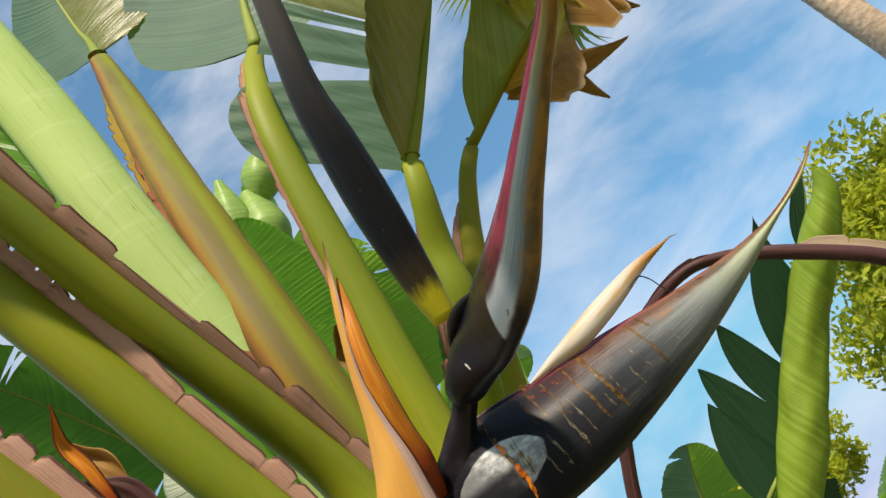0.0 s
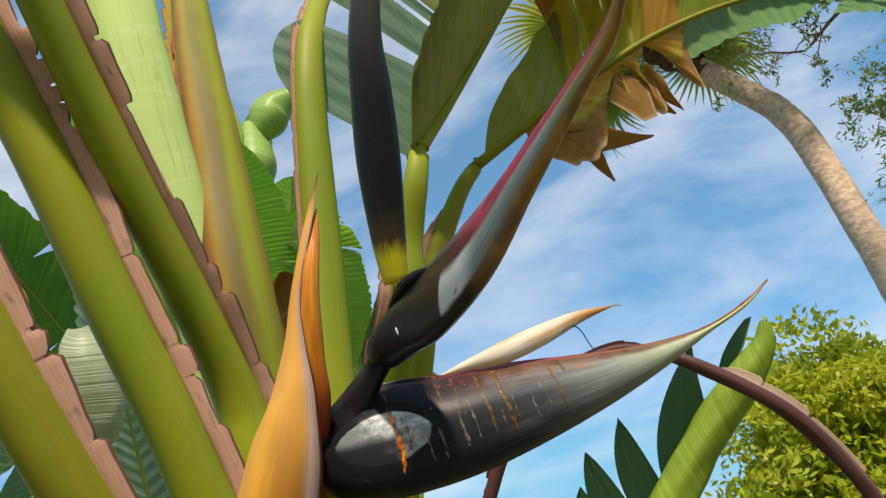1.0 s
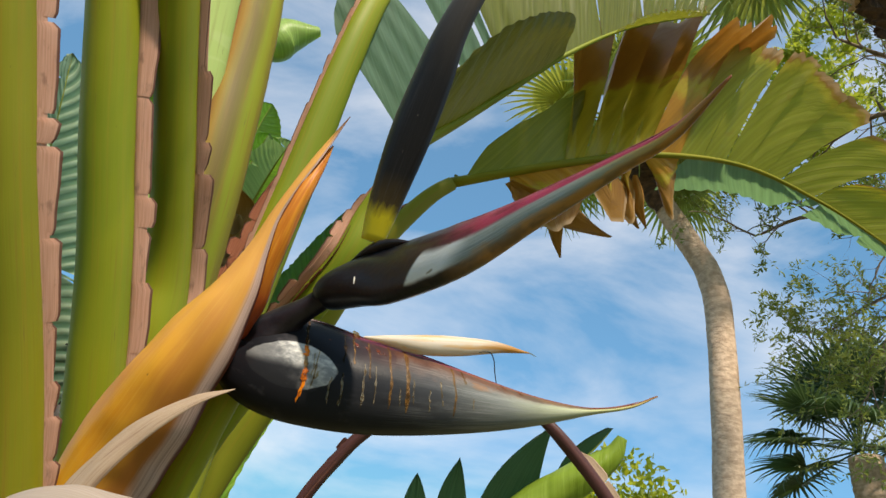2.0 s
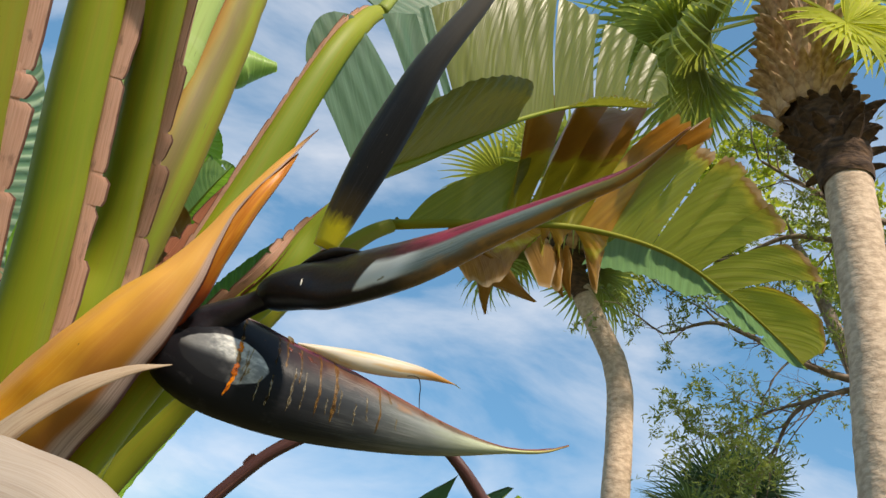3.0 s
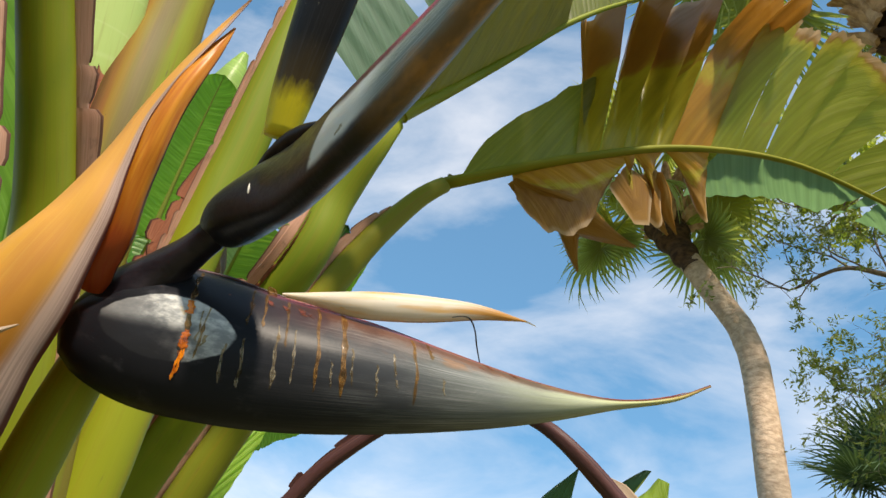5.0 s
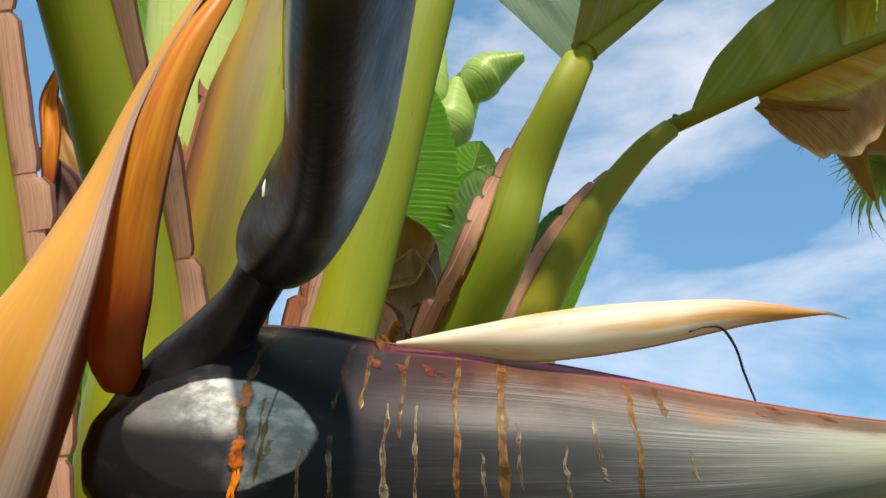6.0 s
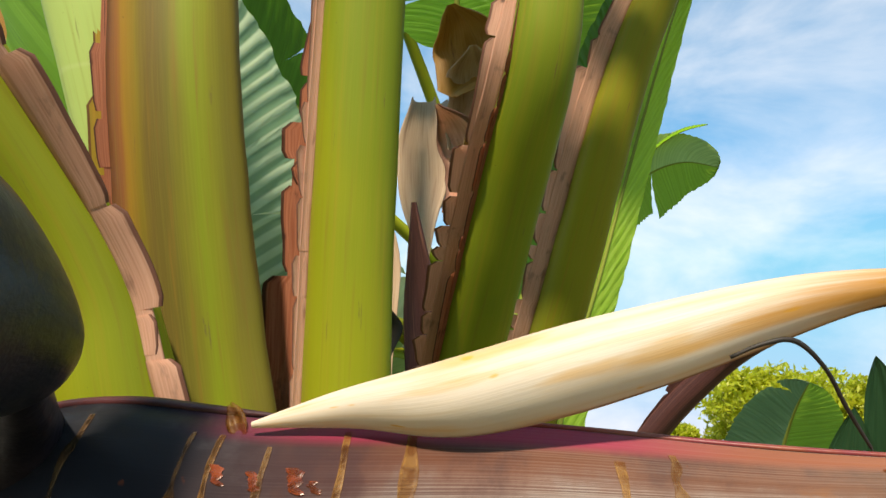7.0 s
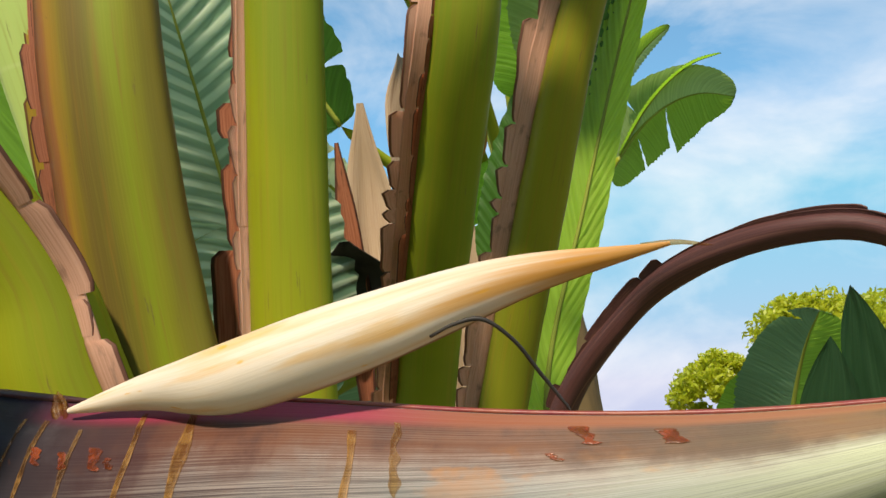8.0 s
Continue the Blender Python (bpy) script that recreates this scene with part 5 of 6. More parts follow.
part("blade", strips("blade", RIB_D, TORN_WAY, [(0.758, 0.985, (0.84, 0.150), (1.035, 0.050), 0.060), (0.680, 0.757, (0.872, 0.266), (0.998, 0.212), 0.020), (0.645, 0.679, (0.792, 0.334), (0.872, 0.296), 0.012),
                                               (0.600, 0.645, (0.718, 0.382), (0.788, 0.326), 0.006), (0.550, 0.599, (0.660, 0.402), (0.718, 0.384), 0.004), (0.495, 0.548, (0.602, 0.405), (0.655, 0.402), 0.004), (0.440, 0.494, (0.530, 0.392), (0.598, 0.408), 0.004)],
                     14, 12, 0.10, 37, 0.0012, 0.06), M_LEAF_TIPPED, leaf_d, "split olive strips with brown-tipped ends")
part("blade", strips("blade", RIB_D, TORN_WAY, [(0.320, 0.362, (0.400, 0.420), (0.445, 0.440), 0.0), (0.277, 0.319, (0.345, 0.395), (0.405, 0.415), 0.0), (0.236, 0.276, (0.262, 0.370), (0.340, 0.392), 0.0), (0.197, 0.235, (0.190, 0.335), (0.255, 0.372), 0.0)],
                     12, 12, 0.40, 36, 0.0020, 0.12, 0.10, 1.0, 0.25, 0.0, 0.30), M_LEAF_TORN, leaf_d, "pleated strips, brown and withered above")
part("blade", strips("blade", RIB_D, TORN_WAY, [(0.363, 0.439, (0.470, 0.400), (0.600, 0.432), 0.0)], 14, 14, 0.3, 39, 0.003, 0.16, 0.55), M_LEAF_DRY, leaf_d, "curled papery brown strip")
part("blade", strips("blade", RIB_D, TORN_WAY, [(0.02, 0.196, (0.055, 0.080), (0.240, 0.232), 0.020)], 18, 10, 0.1, 31, 0.0014, 0.12), M_LEAF_OLIVE, leaf_d)
# curled brown rags hanging below its midrib
for k, (a, b, c, r, sp) in enumerate([((-0.17, 1.26, 2.43), (-0.07, 1.36, 2.42), (0.03, 1.46, 2.41), 0.040, 65), ((-0.09, 1.30, 2.43), (-0.085, 1.38, 2.39), (-0.07, 1.43, 2.34), 0.016, 90), ((0.02, 1.34, 2.49), (0.05, 1.40, 2.46), (0.085, 1.44, 2.42), 0.020, 80), ((0.07, 1.36, 2.50), (0.08, 1.41, 2.46), (0.10, 1.44, 2.42), 0.012, 80)]):
    part("withered_rag", cupped("withered_rag", [a, tuple((np.array(a) + np.array(b)) / 2), b, c], [r * 0.4, r * 0.9, r, r * 0.12], (0.2, 0.2, 0.9), [sp * 0.6, sp, sp, sp * 0.7], 26, 12, 0.0014, 0.2, 70 + k, 0.25), M_RAG, clump, "curled brown withered leaf rag")
# leaf of S6, high up
leaf_part(clump, [(-0.362, 0.985, 2.69), (-0.35, 1.04, 2.82), (-0.31, 1.10, 3.0), (-0.25, 1.17, 3.25), (-0.15, 1.25, 3.5)], [dict(direction=(-0.8, -0.1, 0.55), width=0.24, material=M_LEAF_TEAL, seed=41, shape=(0.6, 0.5), fray=0.0, droop=(0, 0, 0.3), ripple=0.001),
                         dict(direction=(0.7, 0.3, -0.3), width=0.19, material=M_LEAF_TEAL, seed=42, sign=-1.0, shape=(0.6, 0.5), fray=0.0)], 0.0135, label="big blue-green leaf seen from below")
# leaf of S5, high up
leaf_part(clump, [(-0.614, 0.976, 3.0), (-0.635, 1.01, 3.09), (-0.66, 1.04, 3.2), (-0.68, 1.08, 3.5)], [dict(direction=(-0.7, -0.2, 0.15), width=0.16, material=M_LEAF_TEAL, seed=43, shape=(0.6, 0.5), fray=0.0, droop=(0, 0, 0.3), ripple=0.001),
                         dict(direction=(0.7, 0.2, -0.1), width=0.16, material=M_LEAF_OLIVE, seed=44, sign=-1.0, shape=(0.6, 0.5), fray=0.0)], 0.012, label="big blue-green leaf seen from below")


# unseen blades added on the two forward stalks to shade the flower, since narrowed
leaf_part(clump, [(-0.37, 0.16, 2.64), (-0.36, 0.02, 2.84), (-0.36, -0.18, 3.05), (-0.39, -0.45, 3.22), (-0.36, -0.8, 3.2)], [dict(direction=(1, 0, 0.1), width=0.06, material=M_LEAF, seed=45, shape=(0.6, 0.45), tears=3), dict(direction=(-1, 0, 0.1), width=0.06, material=M_LEAF, seed=46, sign=-1.0, shape=(0.6, 0.45), tears=3)], 0.012, label="unseen green leaf, added, arching forward")
leaf_part(clump, [(-0.53, 0.14, 2.85), (-0.56, -0.02, 3.15), (-0.62, -0.2, 3.4), (-0.7, -0.5, 3.6), (-0.75, -0.8, 3.6)], [dict(direction=(1, 0, 0.1), width=0.06, material=M_LEAF, seed=47, shape=(0.6, 0.45), tears=3), dict(direction=(-1, 0, 0.1), width=0.06, material=M_LEAF, seed=48, sign=-1.0, shape=(0.6, 0.45), tears=3)], 0.012, label="unseen green leaf, added, arching forward")


def free_leaf(rib, halves, label, plant, **kw):
    return leaf_part(plant, rib, halves, label=label, **kw)


# bright green leaf standing close behind S8
free_leaf([(-0.66, 1.32, 1.55), (-0.65, 1.33, 1.80), (-0.58, 1.37, 2.03), (-0.50, 1.42, 2.28), (-0.44, 1.46, 2.45)], [dict(direction=(0.7, 0.7, -0.2), width=0.028, material=M_LEAF_FRESH, seed=51, shape=(0.6, 0.4)), dict(direction=(-0.6, -0.5, 0.6), width=0.04, material=M_LEAF_FRESH, seed=52, sign=-1.0, shape=(0.7, 0.5))],
          "young bright green leaf, half unrolled", clump)
free_leaf([(-0.68, 1.30, 1.95), (-0.63, 1.33, 2.08), (-0.57, 1.37, 2.22), (-0.52, 1.40, 2.36), (-0.50, 1.42, 2.43)], [dict(direction=(0.65, 0.6, 0.0), width=0.06, material=M_LEAF_DEEP, seed=53, shape=(0.6, 0.5)), dict(direction=(-0.65, -0.6, 0.0), width=0.06, material=M_LEAF_DEEP, seed=54, sign=-1.0, shape=(0.7, 0.5))],
          "small dark green leaf", clump)

# ---------- other leafy clumps behind ----------
behind = thing("bird_of_paradise_plant", "leafy bird of paradise clump standing further back", "plant", lean=True)
part("trunk", tube("trunk", [(-1.5, 2.3, -0.5), (-1.48, 2.3, 0.9), (-1.45, 2.3, 1.6), (-1.42, 2.3, 2.1)], [0.16, 0.14, 0.12, 0.07], (0, 1, 0), 1.2, 20, 24, rough=0.1), M_TRUNK, behind)


def big_leaf(plant, foot, joint, tip, width, mat_a, mat_b, seed, sag=0.12, tears=4, roll=0.0, label="", fold=0.35, face=None):
    """A paddle leaf on a stalk from foot to joint, its blade from there to tip, bending down."""
    foot, joint, tip = (np.array(v, float) for v in (foot, joint, tip))
    mid1 = (foot * 0.55 + joint * 0.45) + np.array((0, 0, 0.05))
    s = part("leaf_stalk", tube("leaf_stalk", [tuple(foot), tuple(mid1), tuple(joint)], [0.024, 0.020, 0.013], (0, 1, 0), 0.8, 12, 24), M_STALK, plant)
    w = tip - joint
    length = np.linalg.norm(w)
    rib = [tuple(joint + w * f + np.array((0, 0, sag * length * (4 * f * (1 - f))))) for f in (0, 0.25, 0.5, 0.75, 1)]
    across = unit(np.cross(w, (0, 0, 1) if face is None else face))
    lift = unit(np.cross(across, w))
    ca, sa = math.cos(roll), math.sin(roll)
    a2, l2 = across * ca + lift * sa, lift * ca - across * sa
    return leaf_part(plant, rib, [dict(direction=tuple(a2 + l2 * fold), width=width, material=mat_a, tears=tears, seed=seed, droop=(0, 0, -0.25), shape=(0.7, 0.5), n=100),
                                  dict(direction=tuple(-a2 + l2 * fold), width=width, material=mat_b, tears=tears, seed=seed + 1, droop=(0, 0, -0.25), sign=-1.0, shape=(0.7, 0.5), n=100)], 0.009, label=label)


FB = (-1.45, 2.3, 1.9)
big_leaf(behind, FB, (-1.42, 2.40, 3.15), (-1.32, 2.52, 3.82), 0.16, M_LEAF, M_LEAF_BRIGHT, 61, 0.1, 2, 0.9, "green leaf, folded")
big_leaf(behind, FB, (-1.50, 2.35, 3.10), (-1.45, 2.42, 3.62), 0.13, M_LEAF_PALE, M_LEAF_BRIGHT, 63, 0.1, 0, 0.3, "pale green young leaf")
big_leaf(behind, FB, (-1.30, 2.30, 2.75), (-1.16, 2.25, 3.25), 0.20, M_LEAF_BRIGHT, M_LEAF, 65, 0.1, 5, 0.2, "ribbed green leaf, split")
big_leaf(behind, FB, (-1.15, 2.1, 2.45), (-0.88, 1.85, 2.85), 0.17, M_LEAF_PALE, M_LEAF, 67, 0.1, 4, 0.5, "ribbed green leaf, split")
big_leaf(behind, FB, (-1.45, 1.8, 2.00), (-1.40, 1.20, 1.95), 0.24, M_LEAF_PALE, M_LEAF_PALE, 73, 0.2, 3, 0.9, "pale ribbed leaf lit from above")
big_leaf(behind, FB, (-1.02, 1.18, 1.80), (-0.96, 1.00, 2.50), 0.17, M_LEAF_RIBBED, M_LEAF_RIBBED, 75, 0.03, 2, 1.9, "blue-green ribbed leaf")
big_leaf(behind, FB, (-1.38, 2.62, 2.30), (-1.10, 2.95, 2.50), 0.17, M_LEAF_PALE, M_LEAF, 79, 0.2, 2, 0.9, "blue-green leaf, tip hanging")
big_leaf(behind, FB, (-1.40, 2.60, 2.42), (-1.20, 2.80, 2.74), 0.10, M_LEAF, M_LEAF_TEAL, 119, 0.1, 0, 0.4, "green leaf, partly folded")
big_leaf(behind, FB, (-1.36, 2.66, 2.36), (-1.08, 2.86, 2.62), 0.08, M_LEAF_BRIGHT, M_LEAF_PALE, 121, 0.15, 0, -0.3, "pale green leaf, partly folded")
big_leaf(behind, FB, (-1.8, 2.5, 2.8), (-1.9, 2.3, 3.6), 0.28, M_LEAF, M_LEAF_BRIGHT, 83, 0.1, 5, 0.2, "large green leaf")
big_leaf(behind, FB, (-1.25, 1.95, 1.85), (-0.95, 1.65, 2.2), 0.16, M_LEAF_BRIGHT, M_LEAF, 85, 0.1, 3, -0.3, "green leaf")
big_leaf(behind, FB, (-1.35, 1.75, 2.9), (-1.25, 1.35, 3.35), 0.14, M_LEAF, M_LEAF_DARK, 87, 0.1, 2, 0.3, "green leaf")

# leaves that fill the clump, their blades turned to face the camera
TO_CAMERA = (0.5, -0.75, -0.4)
big_leaf(behind, FB, (-1.62, 1.80, 2.45), (-1.80, 1.10, 3.30), 0.20, M_LEAF_DEEP, M_LEAF_DEEP, 103, 0.08, 6, 0.15, "large dark green leaf with torn strips", 0.1, TO_CAMERA)
big_leaf(behind, FB, (-1.30, 1.75, 1.95), (-1.40, 1.28, 2.42), 0.13, M_LEAF_GLARE, M_LEAF_GLARE, 107, 0.1, 2, 0.3, "leaf coloured white for strong sun", 0.1, TO_CAMERA)
big_leaf(behind, FB, (-1.25, 1.6, 1.75), (-1.30, 1.10, 2.25), 0.20, M_LEAF_PALE, M_LEAF_TEAL, 109, 0.1, 3, 0.2, "pale ribbed leaf", 0.1, TO_CAMERA)
big_leaf(behind, FB, (-1.38, 2.25, 2.72), (-1.28, 2.12, 3.22), 0.17, M_LEAF_BRIGHT, M_LEAF_PALE, 113, 0.08, 3, 0.4, "ribbed bright green leaf", 0.1, TO_CAMERA)
big_leaf(behind, FB, (-1.25, 2.15, 2.45), (-1.05, 2.05, 3.0), 0.15, M_LEAF_PALE, M_LEAF_BRIGHT, 115, 0.08, 3, 0.2, "ribbed pale green leaf", 0.1, TO_CAMERA)
big_leaf(behind, FB, (-1.22, 1.86, 2.66), (-1.05, 1.72, 3.1), 0.17, M_LEAF_BRIGHT, M_LEAF_BRIGHT, 117, 0.05, 2, -0.3, "green leaf", 0.1, TO_CAMERA)
for k, (a, b, c, r, mt) in enumerate([((-1.40, 2.36, 3.34), (-1.37, 2.38, 3.50), (-1.36, 2.38, 3.66), 0.085, M_LEAF_YOUNG), ((-1.44, 2.30, 3.42), (-1.41, 2.30, 3.60), (-1.38, 2.30, 3.74), 0.06, M_LEAF_YOUNG), ((-1.36, 2.44, 3.62), (-1.28, 2.48, 3.74), (-1.16, 2.52, 3.80), 0.075, M_LEAF_YOUNG)]):
    part("rolled_leaf", cupped("rolled_leaf", [a, tuple((np.array(a) + np.array(b)) / 2), b, c], [r * 0.45, r, r, r * 0.25], (-0.5, 0.75, 0.3), [120, 120, 115, 100], 26, 16, 0.002, 0.05, 90 + k, 0.08), mt, behind, "rolled young leaf")
    part("leaf_stalk", tube("leaf_stalk", [FB, tuple((np.array(FB) + np.array(a)) / 2 + np.array((0.03, 0, 0))), a], [0.024, 0.018, 0.012], (0, 1, 0), 0.8, 10, 16), M_STALK, behind)

# withered scraps hanging in the clump
for k, (a, b, c, r, mt) in enumerate([((-1.05, 1.40, 1.85), (-1.05, 1.40, 2.1), (-1.04, 1.40, 2.30), 0.035, M_TAN), ((-0.98, 1.30, 1.8), (-0.97, 1.29, 2.0), (-0.96, 1.28, 2.2), 0.02, M_MARGIN_DARK), ((-0.94, 1.27, 1.88), (-0.94, 1.26, 1.98), (-0.93, 1.25, 2.04), 0.05, M_BLACK), ((-0.92, 1.42, 2.35), (-0.90, 1.38, 2.22), (-0.88, 1.35, 2.05), 0.03, M_TAN), ((-1.0, 1.6, 2.4), (-0.98, 1.52, 2.3), (-0.96, 1.5, 2.18), 0.04, M_BONE),
                                      ((-0.80, 1.25, 1.75), (-0.78, 1.24, 1.95), (-0.76, 1.22, 2.12), 0.02, M_ARC), ((-0.78, 1.30, 1.7), (-0.74, 1.30, 1.92), (-0.72, 1.30, 2.10), 0.018, M_TAN),
                                      ((-0.95, 1.5, 1.8), (-0.93, 1.46, 1.92), (-0.90, 1.4, 2.02), 0.04, M_BLACK), ((-0.70, 1.15, 1.5), (-0.68, 1.16, 1.75), (-0.66, 1.16, 2.0), 0.016, M_MARGIN)]):
    part("withered_scrap", cupped("withered_scrap", [a, b, c], [r * 0.5, r, r * 0.15], (0.6, -0.7, 0.1), [100, 80, 60], 20, 10, 0.0015, 0.3, 40 + k, 0.4), mt, behind, "withered brown leaf scrap")

for k, (x, y, z, h, r, tn, mt) in enumerate([(-0.760, 1.32, 2.36, 0.06, 0.040, 0.3, M_RAG), (-0.750, 1.38, 2.35, 0.06, 0.035, -0.5, M_TAN), (-0.765, 1.34, 2.29, 0.07, 0.038, 0.8, M_TAN), (-0.775, 1.32, 2.21, 0.08, 0.030, -0.2, M_MARGIN), (-0.768, 1.34, 2.17, 0.07, 0.028, 0.5, M_RAG)]):
    part("withered_leaf", cupped("withered_leaf", [(x - 0.02, y, z - 1.1 * h), (x, y + 0.01, z - 0.4 * h), (x + 0.03 * tn, y, z + 0.3 * h), (x + 0.05 * tn, y - 0.02, z + 0.8 * h)], [r * 0.35, r, r * 0.9, r * 0.15], (0.5 * tn, -0.8, 0.3 * tn), [85, 80, 75, 60], 24, 14, 0.0015, 0.35, 180 + k, 0.55), mt, behind, "crumpled tan dry leaf")

for k, (x, y, z, h, r, mt) in enumerate([(-1.06, 0.81, 2.40, 0.10, 0.016, M_RAG), (-1.01, 0.83, 2.41, 0.10, 0.010, M_SHEATH_IN), (-1.03, 0.88, 2.40, 0.09, 0.018, M_RAG), (-1.00, 0.875, 2.31, 0.10, 0.020, M_ARC), (-1.03, 0.73, 2.35, 0.10, 0.014, M_FAN_SUNLIT),
                                         (-1.05, 0.84, 2.33, 0.10, 0.014, M_SHEATH_IN), (-1.06, 0.87, 2.27, 0.11, 0.018, M_TAN), (-0.99, 0.80, 2.28, 0.12, 0.018, M_LEAF_DRY)]):
    part("withered_scrap", cupped("withered_scrap", [(x, y + 0.05, z - 1.5 * h), (x + 0.01, y + 0.02, z - 0.6 * h), (x + 0.01 * math.sin(k * 2.1), y, z), (x + 0.05 * math.sin(k * 1.7), y - 0.02, z + 0.5 * h)], [r * 0.4, r, r * 0.9, r * 0.1], (0.6 + 0.3 * math.sin(k * 2.3), -0.7, 0.1), [120, 95, 80, 60], 22, 12, 0.0015, 0.3, 140 + k, 0.45), mt, behind, "withered leaf base, curled and brown")
    part("leaf_stalk", tube("leaf_stalk", [FB, (x - 0.1, y + 0.5, z - 0.35), (x, y + 0.05, z - 1.4 * h)], [0.02, 0.014, 0.008], (0, 1, 0), 0.8, 8, 14), M_STALK, behind)

part("glare_leaf", cupped("glare_leaf", [(-0.895, 0.905, 2.27), (-0.906, 0.922, 2.244), (-0.915, 0.946, 2.183), (-0.922, 0.964, 2.127), (-0.925, 0.975, 2.09)], [0.016, 0.036, 0.042, 0.030, 0.008], (-0.6, 0.7, 0.3), [80, 75, 70, 70, 60], 24, 12, 0.0015, 0.15, 171, 0.15),
     M_LEAF_GLARE, behind, "piece of leaf coloured white for strong sun")

# dark torn leaf and its clump, on the other side of the flower
side = thing("bird_of_paradise_plant", "low bird of paradise clump with dark glossy torn leaves", "plant", lean=True)
part("trunk", tube("trunk", [(-0.62, 2.45, -0.5), (-0.62, 2.45, 0.6), (-0.60, 2.42, 1.1)], [0.12, 0.10, 0.06], (0, 1, 0), 1.2, 18, 20, rough=0.1), M_TRUNK, side)
FS = (-0.60, 2.42, 1.0)
part("leaf_stalk", tube("leaf_stalk", [FS, (-0.58, 2.05, 1.25), (-0.52, 1.60, 1.52)], [0.024, 0.02, 0.014], (0, 1, 0), 0.8, 12, 20), M_STALK, side)
RIB_E = [(-0.52, 1.60, 1.52), (-0.400, 1.452, 1.644), (-0.306, 1.474, 1.696), (-0.204, 1.490, 1.793), (-0.083, 1.495, 1.892), (0.002, 1.490, 1.958), (0.048, 1.480, 2.011)]
leaf_e = leaf_part(side, RIB_E, [], 0.008, label="dark glossy leaf torn into pointed strips, pale green fold")
part("blade", strips("blade", RIB_E[1:], (-0.773, -0.207, 0.60), [(0.76, 1.0, (0.99, 0.008), (1.006, 0.0), 0.0), (0.425, 0.69, (0.845, 0.066), (0.858, 0.071), 0.0), (0.292, 0.422, (0.520, 0.110), (0.530, 0.113), 0.0), (0.180, 0.289, (0.380, 0.131), (0.389, 0.132), 0.0), (0.02, 0.178, (0.284, 0.109), (0.292, 0.110), 0.0)],
                     12, 14, 0.10, 94, 0.0006, 0.0, 0.0, 1.0, 0.40, 0.32), M_LEAF_DARK, leaf_e)
part("fold", cupped("fold", [(0.066, 1.452, 1.991), (0.046, 1.459, 1.955), (-0.016, 1.465, 1.907), (-0.111, 1.467, 1.840), (-0.196, 1.461, 1.765), (-0.273, 1.448, 1.689), (-0.345, 1.434, 1.625)], [0.009, 0.019, 0.030, 0.031, 0.034, 0.036, 0.030], (0.3, 0.85, 0.3), [70, 85, 95, 95, 90, 90, 90], 50, 16, 0.0012, 0.10, 92, 0.18), M_LEAF_FOLD, leaf_e, "pale green rolled-over half of the blade")
big_leaf(side, FS, (-0.82, 2.30, 1.50), (-0.63, 2.15, 1.84), 0.15, M_LEAF_TEAL, M_LEAF, 93, 0.1, 1, 0.6, "dark glossy leaf")
big_leaf(side, FS, (-0.95, 2.40, 1.42), (-0.86, 2.30, 1.72), 0.10, M_LEAF, M_LEAF_DARK, 94, 0.1, 0, 0.2, "broad glossy leaf")
big_leaf(side, FS, (-0.62, 2.40, 1.45), (-0.42, 2.30, 1.72), 0.14, M_LEAF, M_LEAF_DARK, 95, 0.1, 2, 0.3, "glossy green leaf")
big_leaf(side, FS, (-0.50, 2.60, 1.35), (-0.25, 2.75, 1.52), 0.12, M_LEAF_BRIGHT, M_LEAF, 97, 0.1, 1, 0.3, "bright green leaf")
big_leaf(side, FS, (-1.0, 2.55, 1.30), (-1.05, 2.62, 1.50), 0.12, M_LEAF, M_LEAF_TEAL, 98, 0.05, 1, 0.9, "broad green leaf")
big_leaf(side, FS, (-0.85, 2.75, 1.30), (-0.85, 2.85, 1.62), 0.11, M_LEAF_DARK, M_LEAF, 99, 0.05, 1, 0.5, "broad dark green leaf")

